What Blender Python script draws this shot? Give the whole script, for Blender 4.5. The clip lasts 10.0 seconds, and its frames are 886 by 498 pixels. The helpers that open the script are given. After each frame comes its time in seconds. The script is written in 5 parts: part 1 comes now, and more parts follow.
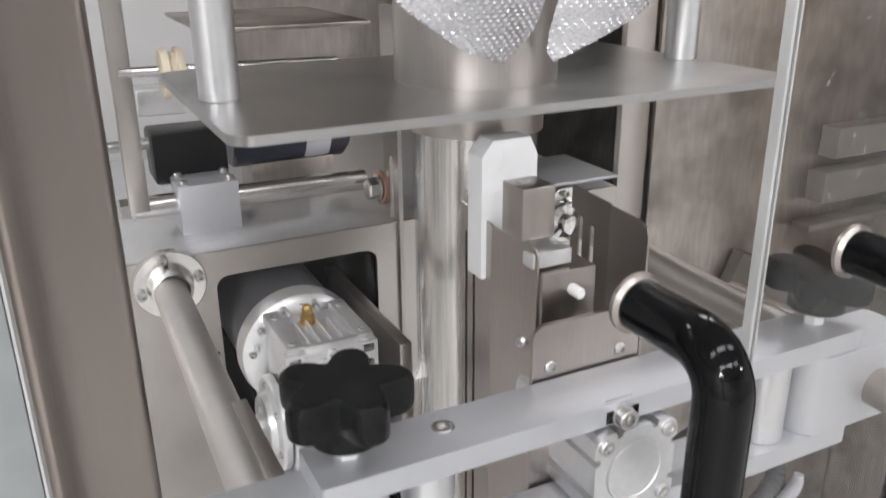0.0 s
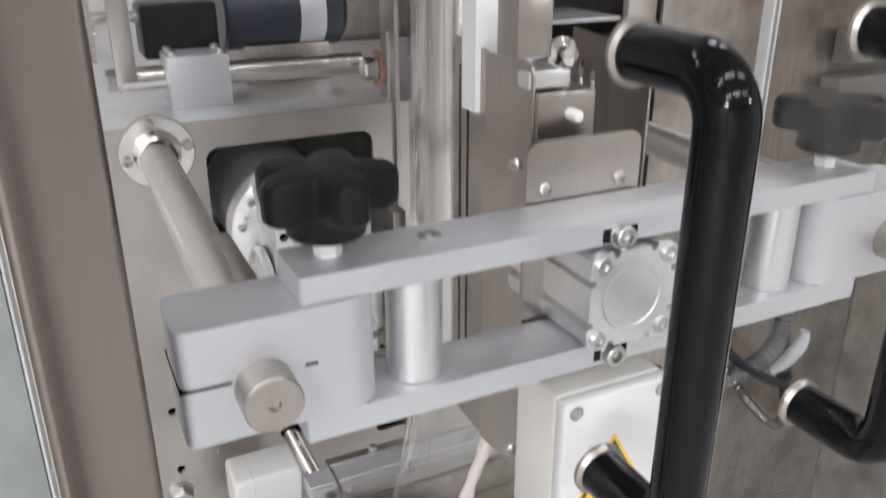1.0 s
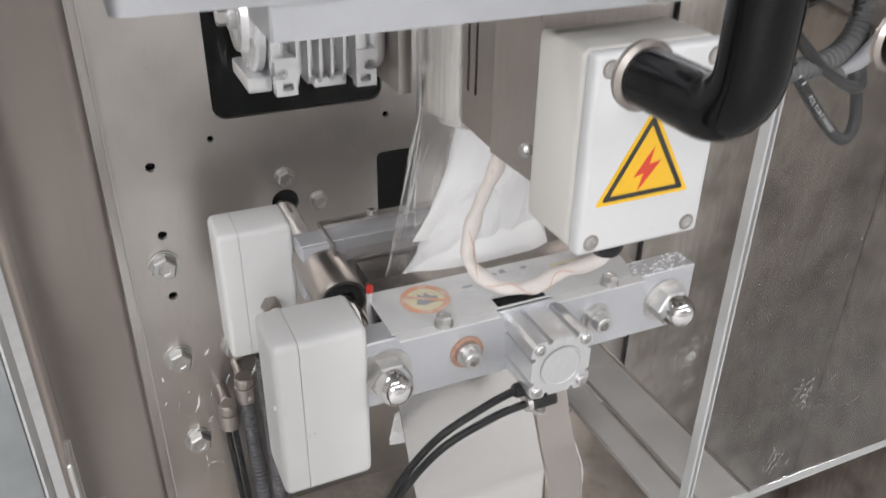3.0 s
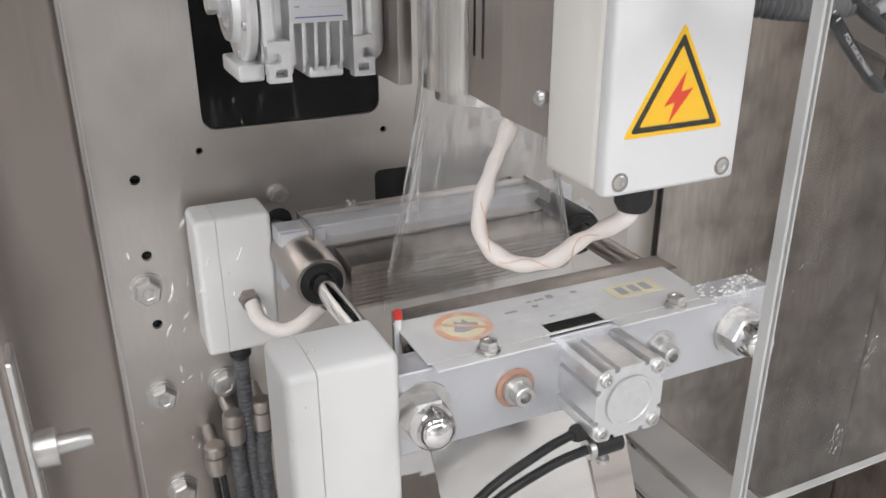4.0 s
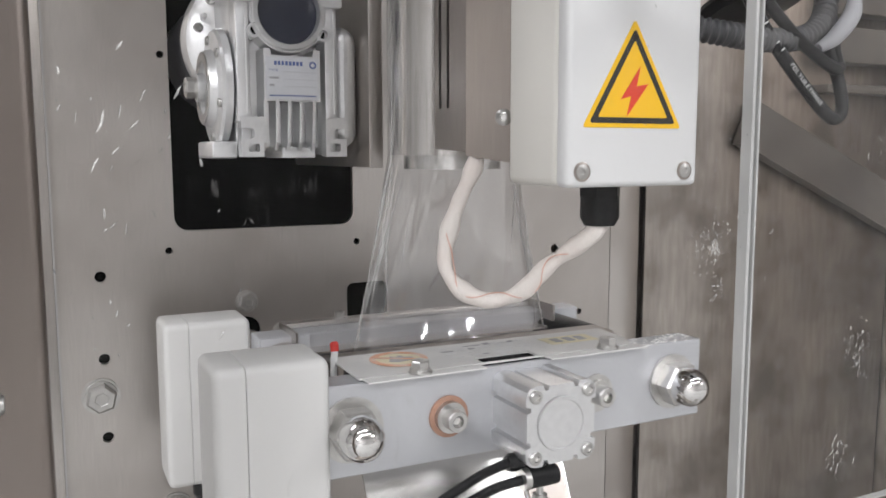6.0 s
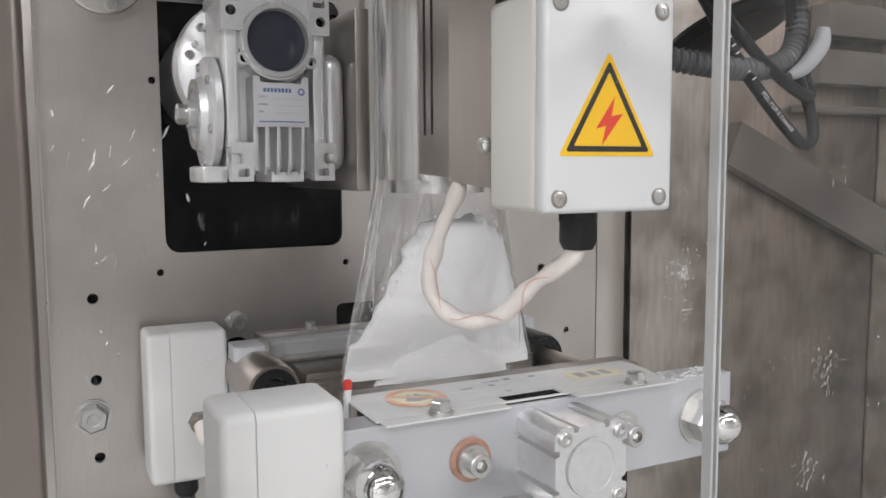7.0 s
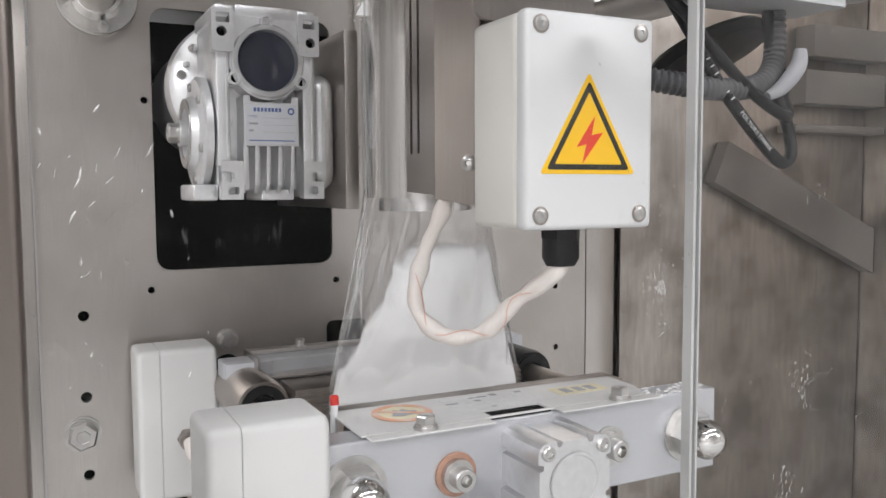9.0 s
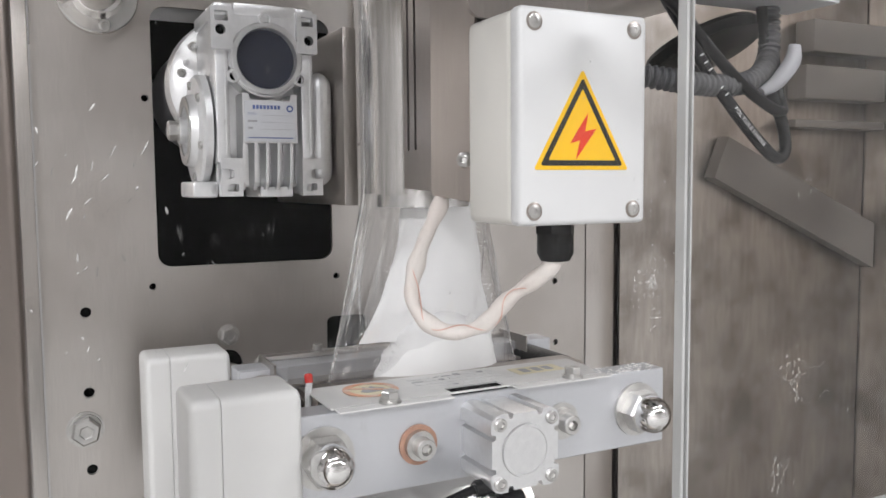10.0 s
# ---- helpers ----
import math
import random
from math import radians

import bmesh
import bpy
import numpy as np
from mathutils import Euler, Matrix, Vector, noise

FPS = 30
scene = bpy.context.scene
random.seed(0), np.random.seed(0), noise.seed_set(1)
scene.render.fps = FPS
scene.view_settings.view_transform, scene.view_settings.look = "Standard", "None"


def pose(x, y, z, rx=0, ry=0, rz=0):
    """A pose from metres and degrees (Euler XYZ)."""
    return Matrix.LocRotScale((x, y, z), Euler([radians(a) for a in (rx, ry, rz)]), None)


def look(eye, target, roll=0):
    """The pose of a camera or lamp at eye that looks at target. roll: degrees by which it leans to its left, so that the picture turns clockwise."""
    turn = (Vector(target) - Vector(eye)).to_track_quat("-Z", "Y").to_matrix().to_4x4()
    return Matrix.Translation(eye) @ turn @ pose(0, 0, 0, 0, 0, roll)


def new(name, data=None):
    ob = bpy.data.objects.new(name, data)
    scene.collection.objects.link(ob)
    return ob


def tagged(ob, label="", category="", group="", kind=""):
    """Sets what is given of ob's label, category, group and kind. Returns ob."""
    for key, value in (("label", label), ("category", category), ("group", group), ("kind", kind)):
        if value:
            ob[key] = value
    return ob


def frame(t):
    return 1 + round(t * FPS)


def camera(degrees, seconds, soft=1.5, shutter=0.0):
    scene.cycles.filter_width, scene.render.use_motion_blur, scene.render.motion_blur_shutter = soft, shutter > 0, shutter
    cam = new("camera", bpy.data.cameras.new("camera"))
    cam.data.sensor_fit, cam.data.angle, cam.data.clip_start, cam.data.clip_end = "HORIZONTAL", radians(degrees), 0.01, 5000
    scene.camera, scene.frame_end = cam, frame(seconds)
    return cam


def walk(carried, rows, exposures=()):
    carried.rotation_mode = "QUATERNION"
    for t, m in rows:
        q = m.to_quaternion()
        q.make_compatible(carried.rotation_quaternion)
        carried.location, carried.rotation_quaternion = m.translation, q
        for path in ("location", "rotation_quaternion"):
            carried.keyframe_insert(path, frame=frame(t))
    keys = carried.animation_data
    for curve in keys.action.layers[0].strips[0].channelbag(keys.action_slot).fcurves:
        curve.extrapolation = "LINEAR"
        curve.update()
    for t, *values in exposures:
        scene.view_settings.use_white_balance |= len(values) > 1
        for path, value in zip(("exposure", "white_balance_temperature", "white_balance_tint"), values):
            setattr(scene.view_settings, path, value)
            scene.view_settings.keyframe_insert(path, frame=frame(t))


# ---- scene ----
cam = camera(56.7, 10.0, shutter=0.5)
PATH = [
    (0, (-0.059, -0.298, 1.397), (0.767, 1.378, 0.684), -0.5),
    (0.5, (-0.061, -0.309, 1.357), (0.757, 1.365, 0.628), -0.3),
    (1, (-0.055, -0.311, 1.307), (0.745, 1.352, 0.536), -0.1),
    (1.5, (-0.049, -0.302, 1.255), (0.731, 1.334, 0.41), 0.2),
    (2, (-0.041, -0.299, 1.21), (0.705, 1.296, 0.262), 0.6),
    (2.5, (-0.04, -0.293, 1.18), (0.69, 1.283, 0.189), 1.0),
    (3, (-0.038, -0.292, 1.157), (0.682, 1.284, 0.157), 0.9),
    (3.2, (-0.041, -0.293, 1.141), (0.671, 1.287, 0.142), 0.8),
    (4.3, (-0.042, -0.278, 1.035), (0.764, 1.416, 0.341), -0.3),
    (4.5, (-0.041, -0.278, 1.009), (0.777, 1.426, 0.355), -0.2),
    (5, (-0.042, -0.27, 0.973), (0.794, 1.484, 0.498), -0.4),
    (5.5, (-0.039, -0.285, 0.961), (0.818, 1.493, 0.638), -0.2),
    (5.7, (-0.038, -0.292, 0.959), (0.824, 1.491, 0.682), -0.1),
    (6.8, (-0.043, -0.311, 0.963), (0.844, 1.47, 0.761), -0.1),
    (7, (-0.039, -0.313, 0.965), (0.848, 1.468, 0.768), -0.3),
    (7.5, (-0.039, -0.317, 0.965), (0.855, 1.463, 0.784), -0.3),
    (8, (-0.038, -0.319, 0.966), (0.858, 1.461, 0.795), -0.3),
    (8.5, (-0.038, -0.321, 0.965), (0.861, 1.459, 0.808), -0.4),
    (9, (-0.037, -0.322, 0.964), (0.862, 1.459, 0.814), -0.3),
    (9.5, (-0.037, -0.322, 0.962), (0.856, 1.461, 0.809), -0.4),
    (10, (-0.035, -0.328, 0.964), (0.854, 1.456, 0.805), -0.5),
]
walk(cam, [(t, look(eye, target, roll)) for t, eye, target, roll in PATH], exposures=[(0.0, -0.54), (1.0, -0.52), (1.5, -0.88), (2.0, -0.87), (2.5, -0.55), (3.0, -0.64), (4.5, -0.58), (5.0, -0.93), (5.5, -0.70), (7.0, -0.77), (7.5, -0.57), (8.0, -0.56), (9.0, -0.66), (10.0, -0.57)])

# ---- light: a factory hall with added, unseen fill lamps under the ceiling ----
world = bpy.data.worlds.new("hall_air")
scene.world = world
world.use_nodes = True
world.node_tree.nodes["Background"].inputs[0].default_value = (1.0, 0.985, 0.98, 1)
world.node_tree.nodes["Background"].inputs[1].default_value = 0.12


def ceiling_lamp(x, y, z, sx, sy, watts):
    lamp = bpy.data.lights.new("ceiling_lamp", "AREA")
    lamp.shape, lamp.size, lamp.size_y, lamp.energy = "RECTANGLE", sx, sy, watts
    lamp.color = (0.958, 0.966, 1.0)
    ob = new("ceiling_lamp", lamp)
    ob.location = (x, y, z)
    return ob


# added lamps: strong front pair for frontal light, back pair to brighten the rear
for lx, ly, watts in ((-3.2, -3.6, 310), (3.6, -3.6, 160), (-1.5, -2.5, 36), (0.1, -2.5, 36), (1.7, -2.5, 18), (-1.5, -1.1, 14), (0.1, -1.1, 16), (1.7, -1.1, 14), (-1.5, 0.9, 30), (1.7, 0.9, 30)):
    ceiling_lamp(lx, ly, 3.12, 1.2, 0.22, watts)


# ---- materials ----
def mat(name, color, rough=0.5, metal=0.0, vary=0.08, grain=60.0, stretch=(1, 1, 1), bump=0.05, rough_vary=0.1, stain=0.0,
        stain_color=(0.2, 0.17, 0.14), stain_scale=12.0, coat=0.0, random_tint=0.0, spec=0.5, bump_dist=0.0004, specks=0.0, speck_scale=45.0, turned=0.0):
    rough_vary = min(rough_vary, rough - 0.282) if rough >= 0.282 else min(rough_vary, max(0, 0.265 - rough))
    m = bpy.data.materials.new(name)
    m.use_nodes = True
    nt = m.node_tree
    n, l = nt.nodes, nt.links
    b = n["Principled BSDF"]
    tc = n.new("ShaderNodeTexCoord")
    mp = n.new("ShaderNodeMapping")
    mp.inputs["Scale"].default_value = stretch
    l.new(tc.outputs["Object"], mp.inputs["Vector"])
    fine = n.new("ShaderNodeTexNoise")
    fine.inputs["Scale"].default_value, fine.inputs["Detail"].default_value = grain, 6
    l.new(mp.outputs[0], fine.inputs["Vector"])
    broad = n.new("ShaderNodeTexNoise")
    broad.inputs["Scale"].default_value, broad.inputs["Detail"].default_value = stain_scale, 5
    l.new(tc.outputs["Object"], broad.inputs["Vector"])
    ramp = n.new("ShaderNodeMapRange")
    ramp.inputs["From Min"].default_value, ramp.inputs["From Max"].default_value = 0.3, 0.7
    ramp.inputs["To Min"].default_value, ramp.inputs["To Max"].default_value = 1 - vary, 1 + vary
    l.new(fine.outputs["Fac"], ramp.inputs["Value"])
    mul = n.new("ShaderNodeVectorMath")
    mul.operation = "SCALE"
    mul.inputs[0].default_value = color
    l.new(ramp.outputs[0], mul.inputs["Scale"])
    out = mul.outputs[0]
    if random_tint:
        oi = n.new("ShaderNodeObjectInfo")
        rr = n.new("ShaderNodeMapRange")
        rr.inputs["To Min"].default_value, rr.inputs["To Max"].default_value = 1 - random_tint, 1 + random_tint
        l.new(oi.outputs["Random"], rr.inputs["Value"])
        m2 = n.new("ShaderNodeVectorMath")
        m2.operation = "SCALE"
        l.new(out, m2.inputs[0])
        l.new(rr.outputs[0], m2.inputs["Scale"])
        out = m2.outputs[0]
    if stain:
        sr = n.new("ShaderNodeMapRange")
        sr.interpolation_type = "SMOOTHSTEP"
        sr.inputs["From Min"].default_value, sr.inputs["From Max"].default_value = 0.38, 0.74
        sr.inputs["To Max"].default_value = stain
        l.new(broad.outputs["Fac"], sr.inputs["Value"])
        mix = n.new("ShaderNodeMix")
        mix.data_type = "RGBA"
        l.new(sr.outputs[0], mix.inputs["Factor"])
        l.new(out, mix.inputs["A"])
        mix.inputs["B"].default_value = (*stain_color, 1)
        out = mix.outputs["Result"]
    if specks:
        sp = n.new("ShaderNodeTexNoise")
        sp.inputs["Scale"].default_value, sp.inputs["Detail"].default_value, sp.inputs["Roughness"].default_value = speck_scale, 6, 0.65
        l.new(tc.outputs["Object"], sp.inputs["Vector"])
        big = n.new("ShaderNodeTexNoise")
        big.inputs["Scale"].default_value, big.inputs["Detail"].default_value = 6.0, 3
        l.new(tc.outputs["Object"], big.inputs["Vector"])
        add = n.new("ShaderNodeMath")
        add.operation = "MULTIPLY_ADD"
        l.new(big.outputs["Fac"], add.inputs[0])
        add.inputs[1].default_value = 0.8
        l.new(sp.outputs["Fac"], add.inputs[2])
        sm = n.new("ShaderNodeMapRange")
        sm.inputs["From Min"].default_value, sm.inputs["From Max"].default_value = 0.99, 1.22
        sm.inputs["To Max"].default_value = specks
        l.new(add.outputs[0], sm.inputs["Value"])
        mz = n.new("ShaderNodeMix")
        mz.data_type = "RGBA"
        l.new(sm.outputs[0], mz.inputs["Factor"])
        l.new(out, mz.inputs["A"])
        mz.inputs["B"].default_value = (0.80, 0.79, 0.77, 1)
        out = mz.outputs["Result"]
        mm = n.new("ShaderNodeMath")
        mm.operation = "MULTIPLY_ADD"
        l.new(sm.outputs[0], mm.inputs[0])
        mm.inputs[1].default_value, mm.inputs[2].default_value = -metal, metal
        l.new(mm.outputs[0], b.inputs["Metallic"])
    l.new(out, b.inputs["Base Color"])
    rm = n.new("ShaderNodeMapRange")
    rm.interpolation_type = "SMOOTHSTEP"
    rm.inputs["From Min"].default_value, rm.inputs["From Max"].default_value = 0.2, 0.8
    rm.inputs["To Min"].default_value, rm.inputs["To Max"].default_value = max(0.02, rough - rough_vary), min(1, rough + rough_vary)
    l.new(broad.outputs["Fac"], rm.inputs["Value"])
    l.new(rm.outputs[0], b.inputs["Roughness"])
    if not specks:
        b.inputs["Metallic"].default_value = metal
    b.inputs["Specular IOR Level"].default_value = spec
    if turned:
        tg = n.new("ShaderNodeTangent")
        tg.direction_type, tg.axis = "RADIAL", "Z"
        l.new(tg.outputs[0], b.inputs["Tangent"])
        b.inputs["Anisotropic"].default_value, b.inputs["Anisotropic Rotation"].default_value = turned, 0.25
    b.inputs["Coat Weight"].default_value = coat
    if bump:
        bp = n.new("ShaderNodeBump")
        bp.inputs["Strength"].default_value, bp.inputs["Distance"].default_value = bump, bump_dist
        l.new(fine.outputs["Fac"], bp.inputs["Height"])
        l.new(bp.outputs[0], b.inputs["Normal"])
    return m


def clear(name, tint, dust, dust_scale, dust_from, gloss=0.08, rough=0.05, dust_color=(0.85, 0.84, 0.82), base_haze=0.0, z_stretch=0.6):
    """A clear sheet: light passes, gloss by Fresnel, powder dust lies on it in patches."""
    m = bpy.data.materials.new(name)
    m.use_nodes = True
    nt = m.node_tree
    n, l = nt.nodes, nt.links
    n.remove(n["Principled BSDF"])
    tr = n.new("ShaderNodeBsdfTransparent")
    tr.inputs[0].default_value = (*tint, 1)
    gl = n.new("ShaderNodeBsdfGlossy")
    gl.inputs["Roughness"].default_value = rough
    fr = n.new("ShaderNodeLayerWeight")
    pw = n.new("ShaderNodeMath")
    pw.operation = "POWER"
    l.new(fr.outputs["Facing"], pw.inputs[0])
    pw.inputs[1].default_value = 4.0
    k = n.new("ShaderNodeMath")
    k.operation = "MULTIPLY_ADD"
    l.new(pw.outputs[0], k.inputs[0])
    k.inputs[1].default_value, k.inputs[2].default_value = 0.5, gloss
    mx = n.new("ShaderNodeMixShader")
    l.new(k.outputs[0], mx.inputs[0])
    l.new(tr.outputs[0], mx.inputs[1])
    l.new(gl.outputs[0], mx.inputs[2])
    df = n.new("ShaderNodeBsdfDiffuse")
    df.inputs[0].default_value = (*dust_color, 1)
    tc = n.new("ShaderNodeTexCoord")
    mp = n.new("ShaderNodeMapping")
    mp.inputs["Scale"].default_value = (1, 1, z_stretch)
    l.new(tc.outputs["Object"], mp.inputs["Vector"])
    a = n.new("ShaderNodeTexNoise")
    a.inputs["Scale"].default_value, a.inputs["Detail"].default_value, a.inputs["Roughness"].default_value = dust_scale, 6, 0.68
    l.new(mp.outputs[0], a.inputs["Vector"])
    r = n.new("ShaderNodeMapRange")
    r.inputs["From Min"].default_value, r.inputs["From Max"].default_value = dust_from, dust_from + 0.26
    r.inputs["To Min"].default_value, r.inputs["To Max"].default_value = base_haze, dust
    l.new(a.outputs["Fac"], r.inputs["Value"])
    big = n.new("ShaderNodeTexNoise")
    big.inputs["Scale"].default_value, big.inputs["Detail"].default_value = dust_scale * 0.12, 4
    l.new(tc.outputs["Object"], big.inputs["Vector"])
    patch = n.new("ShaderNodeMapRange")
    patch.inputs["From Min"].default_value, patch.inputs["From Max"].default_value = 0.42, 0.66
    patch.inputs["To Min"].default_value, patch.inputs["To Max"].default_value = 0.2, 1.0
    l.new(big.outputs["Fac"], patch.inputs["Value"])
    both = n.new("ShaderNodeMath")
    both.operation = "MULTIPLY"
    l.new(r.outputs[0], both.inputs[0])
    l.new(patch.outputs[0], both.inputs[1])
    m2 = n.new("ShaderNodeMixShader")
    l.new(both.outputs[0], m2.inputs[0])
    l.new(mx.outputs[0], m2.inputs[1])
    l.new(df.outputs[0], m2.inputs[2])
    l.new(m2.outputs[0], n["Material Output"].inputs[0])
    return m


STEEL = mat("brushed_stainless", (0.53, 0.502, 0.476), 0.345, 1.0, 0.07, 40, (30, 30, 1), 0.015, 0.10, 0.7, (0.36, 0.322, 0.292), 7)
# stains, plus dark mottled reflections put into the same colour noise
STEEL_DARK = mat("stained_mottled_stainless", (0.40, 0.362, 0.33), 0.345, 1.0, 0.12, 26, (6, 6, 1), 0.0, 0.12, 0.85, (0.17, 0.145, 0.128), 13)
STEEL_GREY = mat("grey_rolled_stainless", (0.49, 0.488, 0.482), 0.36, 1.0, 0.06, 50, (1, 20, 20), 0.01, 0.1, 0.5, (0.36, 0.355, 0.35), 9)
# lighter brown that puts reflected and lit bands on the panel into colour
BRACE = mat("light_band_brown", (0.155, 0.138, 0.122), 0.5, 0.2, 0.06, 40, (1, 1, 1), 0.03, 0.08, 0.7, (0.09, 0.078, 0.068), 9)
STEEL_TUBE = mat("polished_tube_steel", (0.70, 0.685, 0.665), 0.24, 1.0, 0.05, 60, (25, 25, 0.5), 0.0, 0.05)
# upright colour streaks paint light and dark reflections onto the turned tube
TUBE = mat("streaked_turned_steel", (0.72, 0.69, 0.655), 0.21, 1.0, 0.20, 60, (6, 6, 0.12), 0.03, 0.06, turned=0.7)
STEEL_MID = mat("weathered_stainless", (0.42, 0.382, 0.353), 0.34, 1.0, 0.07, 40, (30, 30, 1), 0.015, 0.1, 0.5, (0.28, 0.24, 0.212), 8)
# stainless with the brown reflection of its surroundings put into the base colour
POST = mat("painted_reflection_stainless", (0.27, 0.232, 0.21), 0.32, 1.0, 0.05, 30, (40, 40, 1), 0.0, 0.08, 0.7, (0.19, 0.158, 0.14), 5)
STRIP = mat("pale_acrylic_strip", (0.24, 0.252, 0.252), 0.3, 0.0, 0.1, 60, stain=0.6, stain_color=(0.13, 0.135, 0.135), stain_scale=14)
CHROME = mat("chrome", (0.72, 0.71, 0.70), 0.09, 1.0, 0.03, 80, (1, 1, 1), 0.0, 0.03)
ZINC = mat("zinc_plated_steel", (0.54, 0.53, 0.515), 0.34, 1.0, 0.10, 150, (1, 1, 1), 0.08, 0.08)
ALU = mat("silver_anodised_aluminium", (0.56, 0.568, 0.592), 0.46, 0.65, 0.03, 300, (1, 1, 1), 0.06, 0.06, 0.15, (0.68, 0.68, 0.69), 20)
ALU_CAST = mat("cast_aluminium", (0.76, 0.76, 0.765), 0.36, 0.75, 0.05, 260, (1, 1, 1), 0.10, 0.06, 0.2, (0.52, 0.52, 0.53), 40)
ALU_BRIGHT = mat("machined_aluminium", (0.70, 0.70, 0.705), 0.34, 0.9, 0.05, 200, (1, 1, 1), 0.06, 0.06)
PLASTIC_WHITE = mat("ivory_plastic", (0.66, 0.655, 0.642), 0.42, 0.0, 0.02, 500, (1, 1, 1), 0.10, 0.05, 0.10, (0.58, 0.57, 0.55), 15)
PLASTIC_CREAM = mat("cream_plastic", (0.665, 0.645, 0.60), 0.42, 0.0, 0.02, 500, (1, 1, 1), 0.10, 0.05, 0.10, (0.58, 0.56, 0.52), 15)
PLASTIC_LID = mat("white_plastic_lid", (0.675, 0.675, 0.675), 0.38, 0.0, 0.02, 500, (1, 1, 1), 0.10, 0.05)
HDPE = mat("white_plastic_block", (0.82, 0.82, 0.82), 0.5, 0.0, 0.03, 200, (1, 1, 1), 0.05)
BLACK = mat("black_plastic", (0.006, 0.006, 0.007), 0.34, 0.0, 0.15, 200, (1, 1, 1), 0.02, 0.08, 0.06, (0.12, 0.12, 0.12), 30, spec=0.2)
BLACK_GLOSS = mat("gloss_black_enamel", (0.0025, 0.0025, 0.003), 0.10, 0.0, 0.05, 100, (1, 1, 1), 0.0, 0.03, spec=0.22)
KNOB = mat("black_moulded_plastic", (0.0022, 0.0022, 0.0025), 0.24, 0.0, 0.08, 200, (1, 1, 1), 0.02, 0.05, spec=0.10)
# near-black that puts the shade of openings, slits and holes into the colour
DARK = mat("recess_shade_black", (0.003, 0.003, 0.003), 0.7, 0.0, 0.2, 60, (1, 1, 1), 0.05, spec=0.05)
GREY_HOSE = mat("grey_corrugated_plastic", (0.055, 0.055, 0.06), 0.5, 0.0, 0.15, 200, (1, 1, 1), 0.05, 0.1, 0.25, (0.22, 0.215, 0.21), 30)
BRASS = mat("brass", (0.70, 0.46, 0.17), 0.28, 1.0, 0.06, 200, (1, 1, 1), 0.05)
FIBRE = mat("copper_fibre_washer", (0.42, 0.24, 0.17), 0.55, 0.1, 0.1, 200)
MOTOR_BLUE = mat("dark_blue_motor_paint", (0.018, 0.022, 0.04), 0.33, 0.0, 0.1, 100, (1, 1, 1), 0.08, 0.1, 0.2, (0.1, 0.1, 0.12), 20)
# dark motor paint greyed to carry the reflection of light from above
MOTOR_GREY = mat("motor_paint_with_top_light", (0.13, 0.13, 0.14), 0.33, 0.3, 0.1, 100, (1, 1, 1), 0.08, 0.1, 0.3, (0.06, 0.06, 0.07), 20)
CREAM = mat("cream_roller_plastic", (0.66, 0.58, 0.44), 0.5, 0.0, 0.06, 80)
SLEEVE = mat("white_braided_sleeve", (0.74, 0.69, 0.65), 0.8, 0.0, 0.08, 900, (1, 1, 1), 0.6, 0.05, 0.3, (0.62, 0.50, 0.45), 60, bump_dist=0.0006)
RED_THREAD = mat("red_tracer_thread", (0.66, 0.40, 0.32), 0.8)
RED = mat("red_cap", (0.62, 0.03, 0.02), 0.4)
POWDER = mat("white_powder", (0.93, 0.925, 0.915), 0.95, 0.0, 0.015, 120, (1, 1, 1), 0.12, 0.02, spec=0.05, bump_dist=0.0006)
SIGN_YELLOW = mat("yellow_sticker", (0.88, 0.52, 0.012), 0.35, 0.0, 0.02, 100)
SIGN_BLACK = mat("black_print", (0.02, 0.018, 0.015), 0.4)
SIGN_RED = mat("red_print", (0.72, 0.05, 0.02), 0.4)
ORANGE = mat("orange_print", (0.71, 0.36, 0.22), 0.5, 0.0, 0.1, 60, stain=0.85, stain_color=(0.75, 0.70, 0.65), stain_scale=90)
PALE_YELLOW = mat("faded_yellow_print", (0.72, 0.66, 0.47), 0.5, 0.0, 0.08, 60)
GREY_PRINT = mat("grey_print", (0.36, 0.36, 0.38), 0.5)
LABEL = mat("silver_nameplate", (0.66, 0.67, 0.70), 0.4, 0.4, 0.03, 100)
BLUE_PRINT = mat("blue_print", (0.10, 0.14, 0.32), 0.5)
PALE_PRINT = mat("white_print", (0.7, 0.7, 0.7), 0.5)
FOIL = mat("embossed_silver_foil", (0.80, 0.80, 0.82), 0.2, 1.0, 0.06, 60, (1, 1, 1), 0.05)
DUSTY = mat("dusty_cover_steel", (0.68, 0.675, 0.665), 0.55, 0.3, 0.05, 60, (1, 1, 1), 0.08, 0.1, 0.8, (0.82, 0.81, 0.79), 26)
# broad dark blotches are added to give the polished metal varied reflections
WALL = mat("blotched_wall_paint", (0.60, 0.592, 0.585), 0.8, 0.0, 0.03, 20, stain=0.9, stain_color=(0.34, 0.325, 0.31), stain_scale=0.9)
FLOOR = mat("hall_floor_coating", (0.60, 0.595, 0.58), 0.5, 0.0, 0.06, 30, stain=0.5, stain_color=(0.36, 0.355, 0.34), stain_scale=1.5)
ACRYLIC = clear("clear_acrylic", (0.99, 0.99, 0.99), 0.22, 300.0, 0.60, 0.008, 0.02, z_stretch=0.25)
ACRYLIC_DUSTY = clear("dusty_clear_acrylic", (0.98, 0.978, 0.975), 0.24, 420.0, 0.56, 0.014, 0.02, z_stretch=0.8, base_haze=0.010)
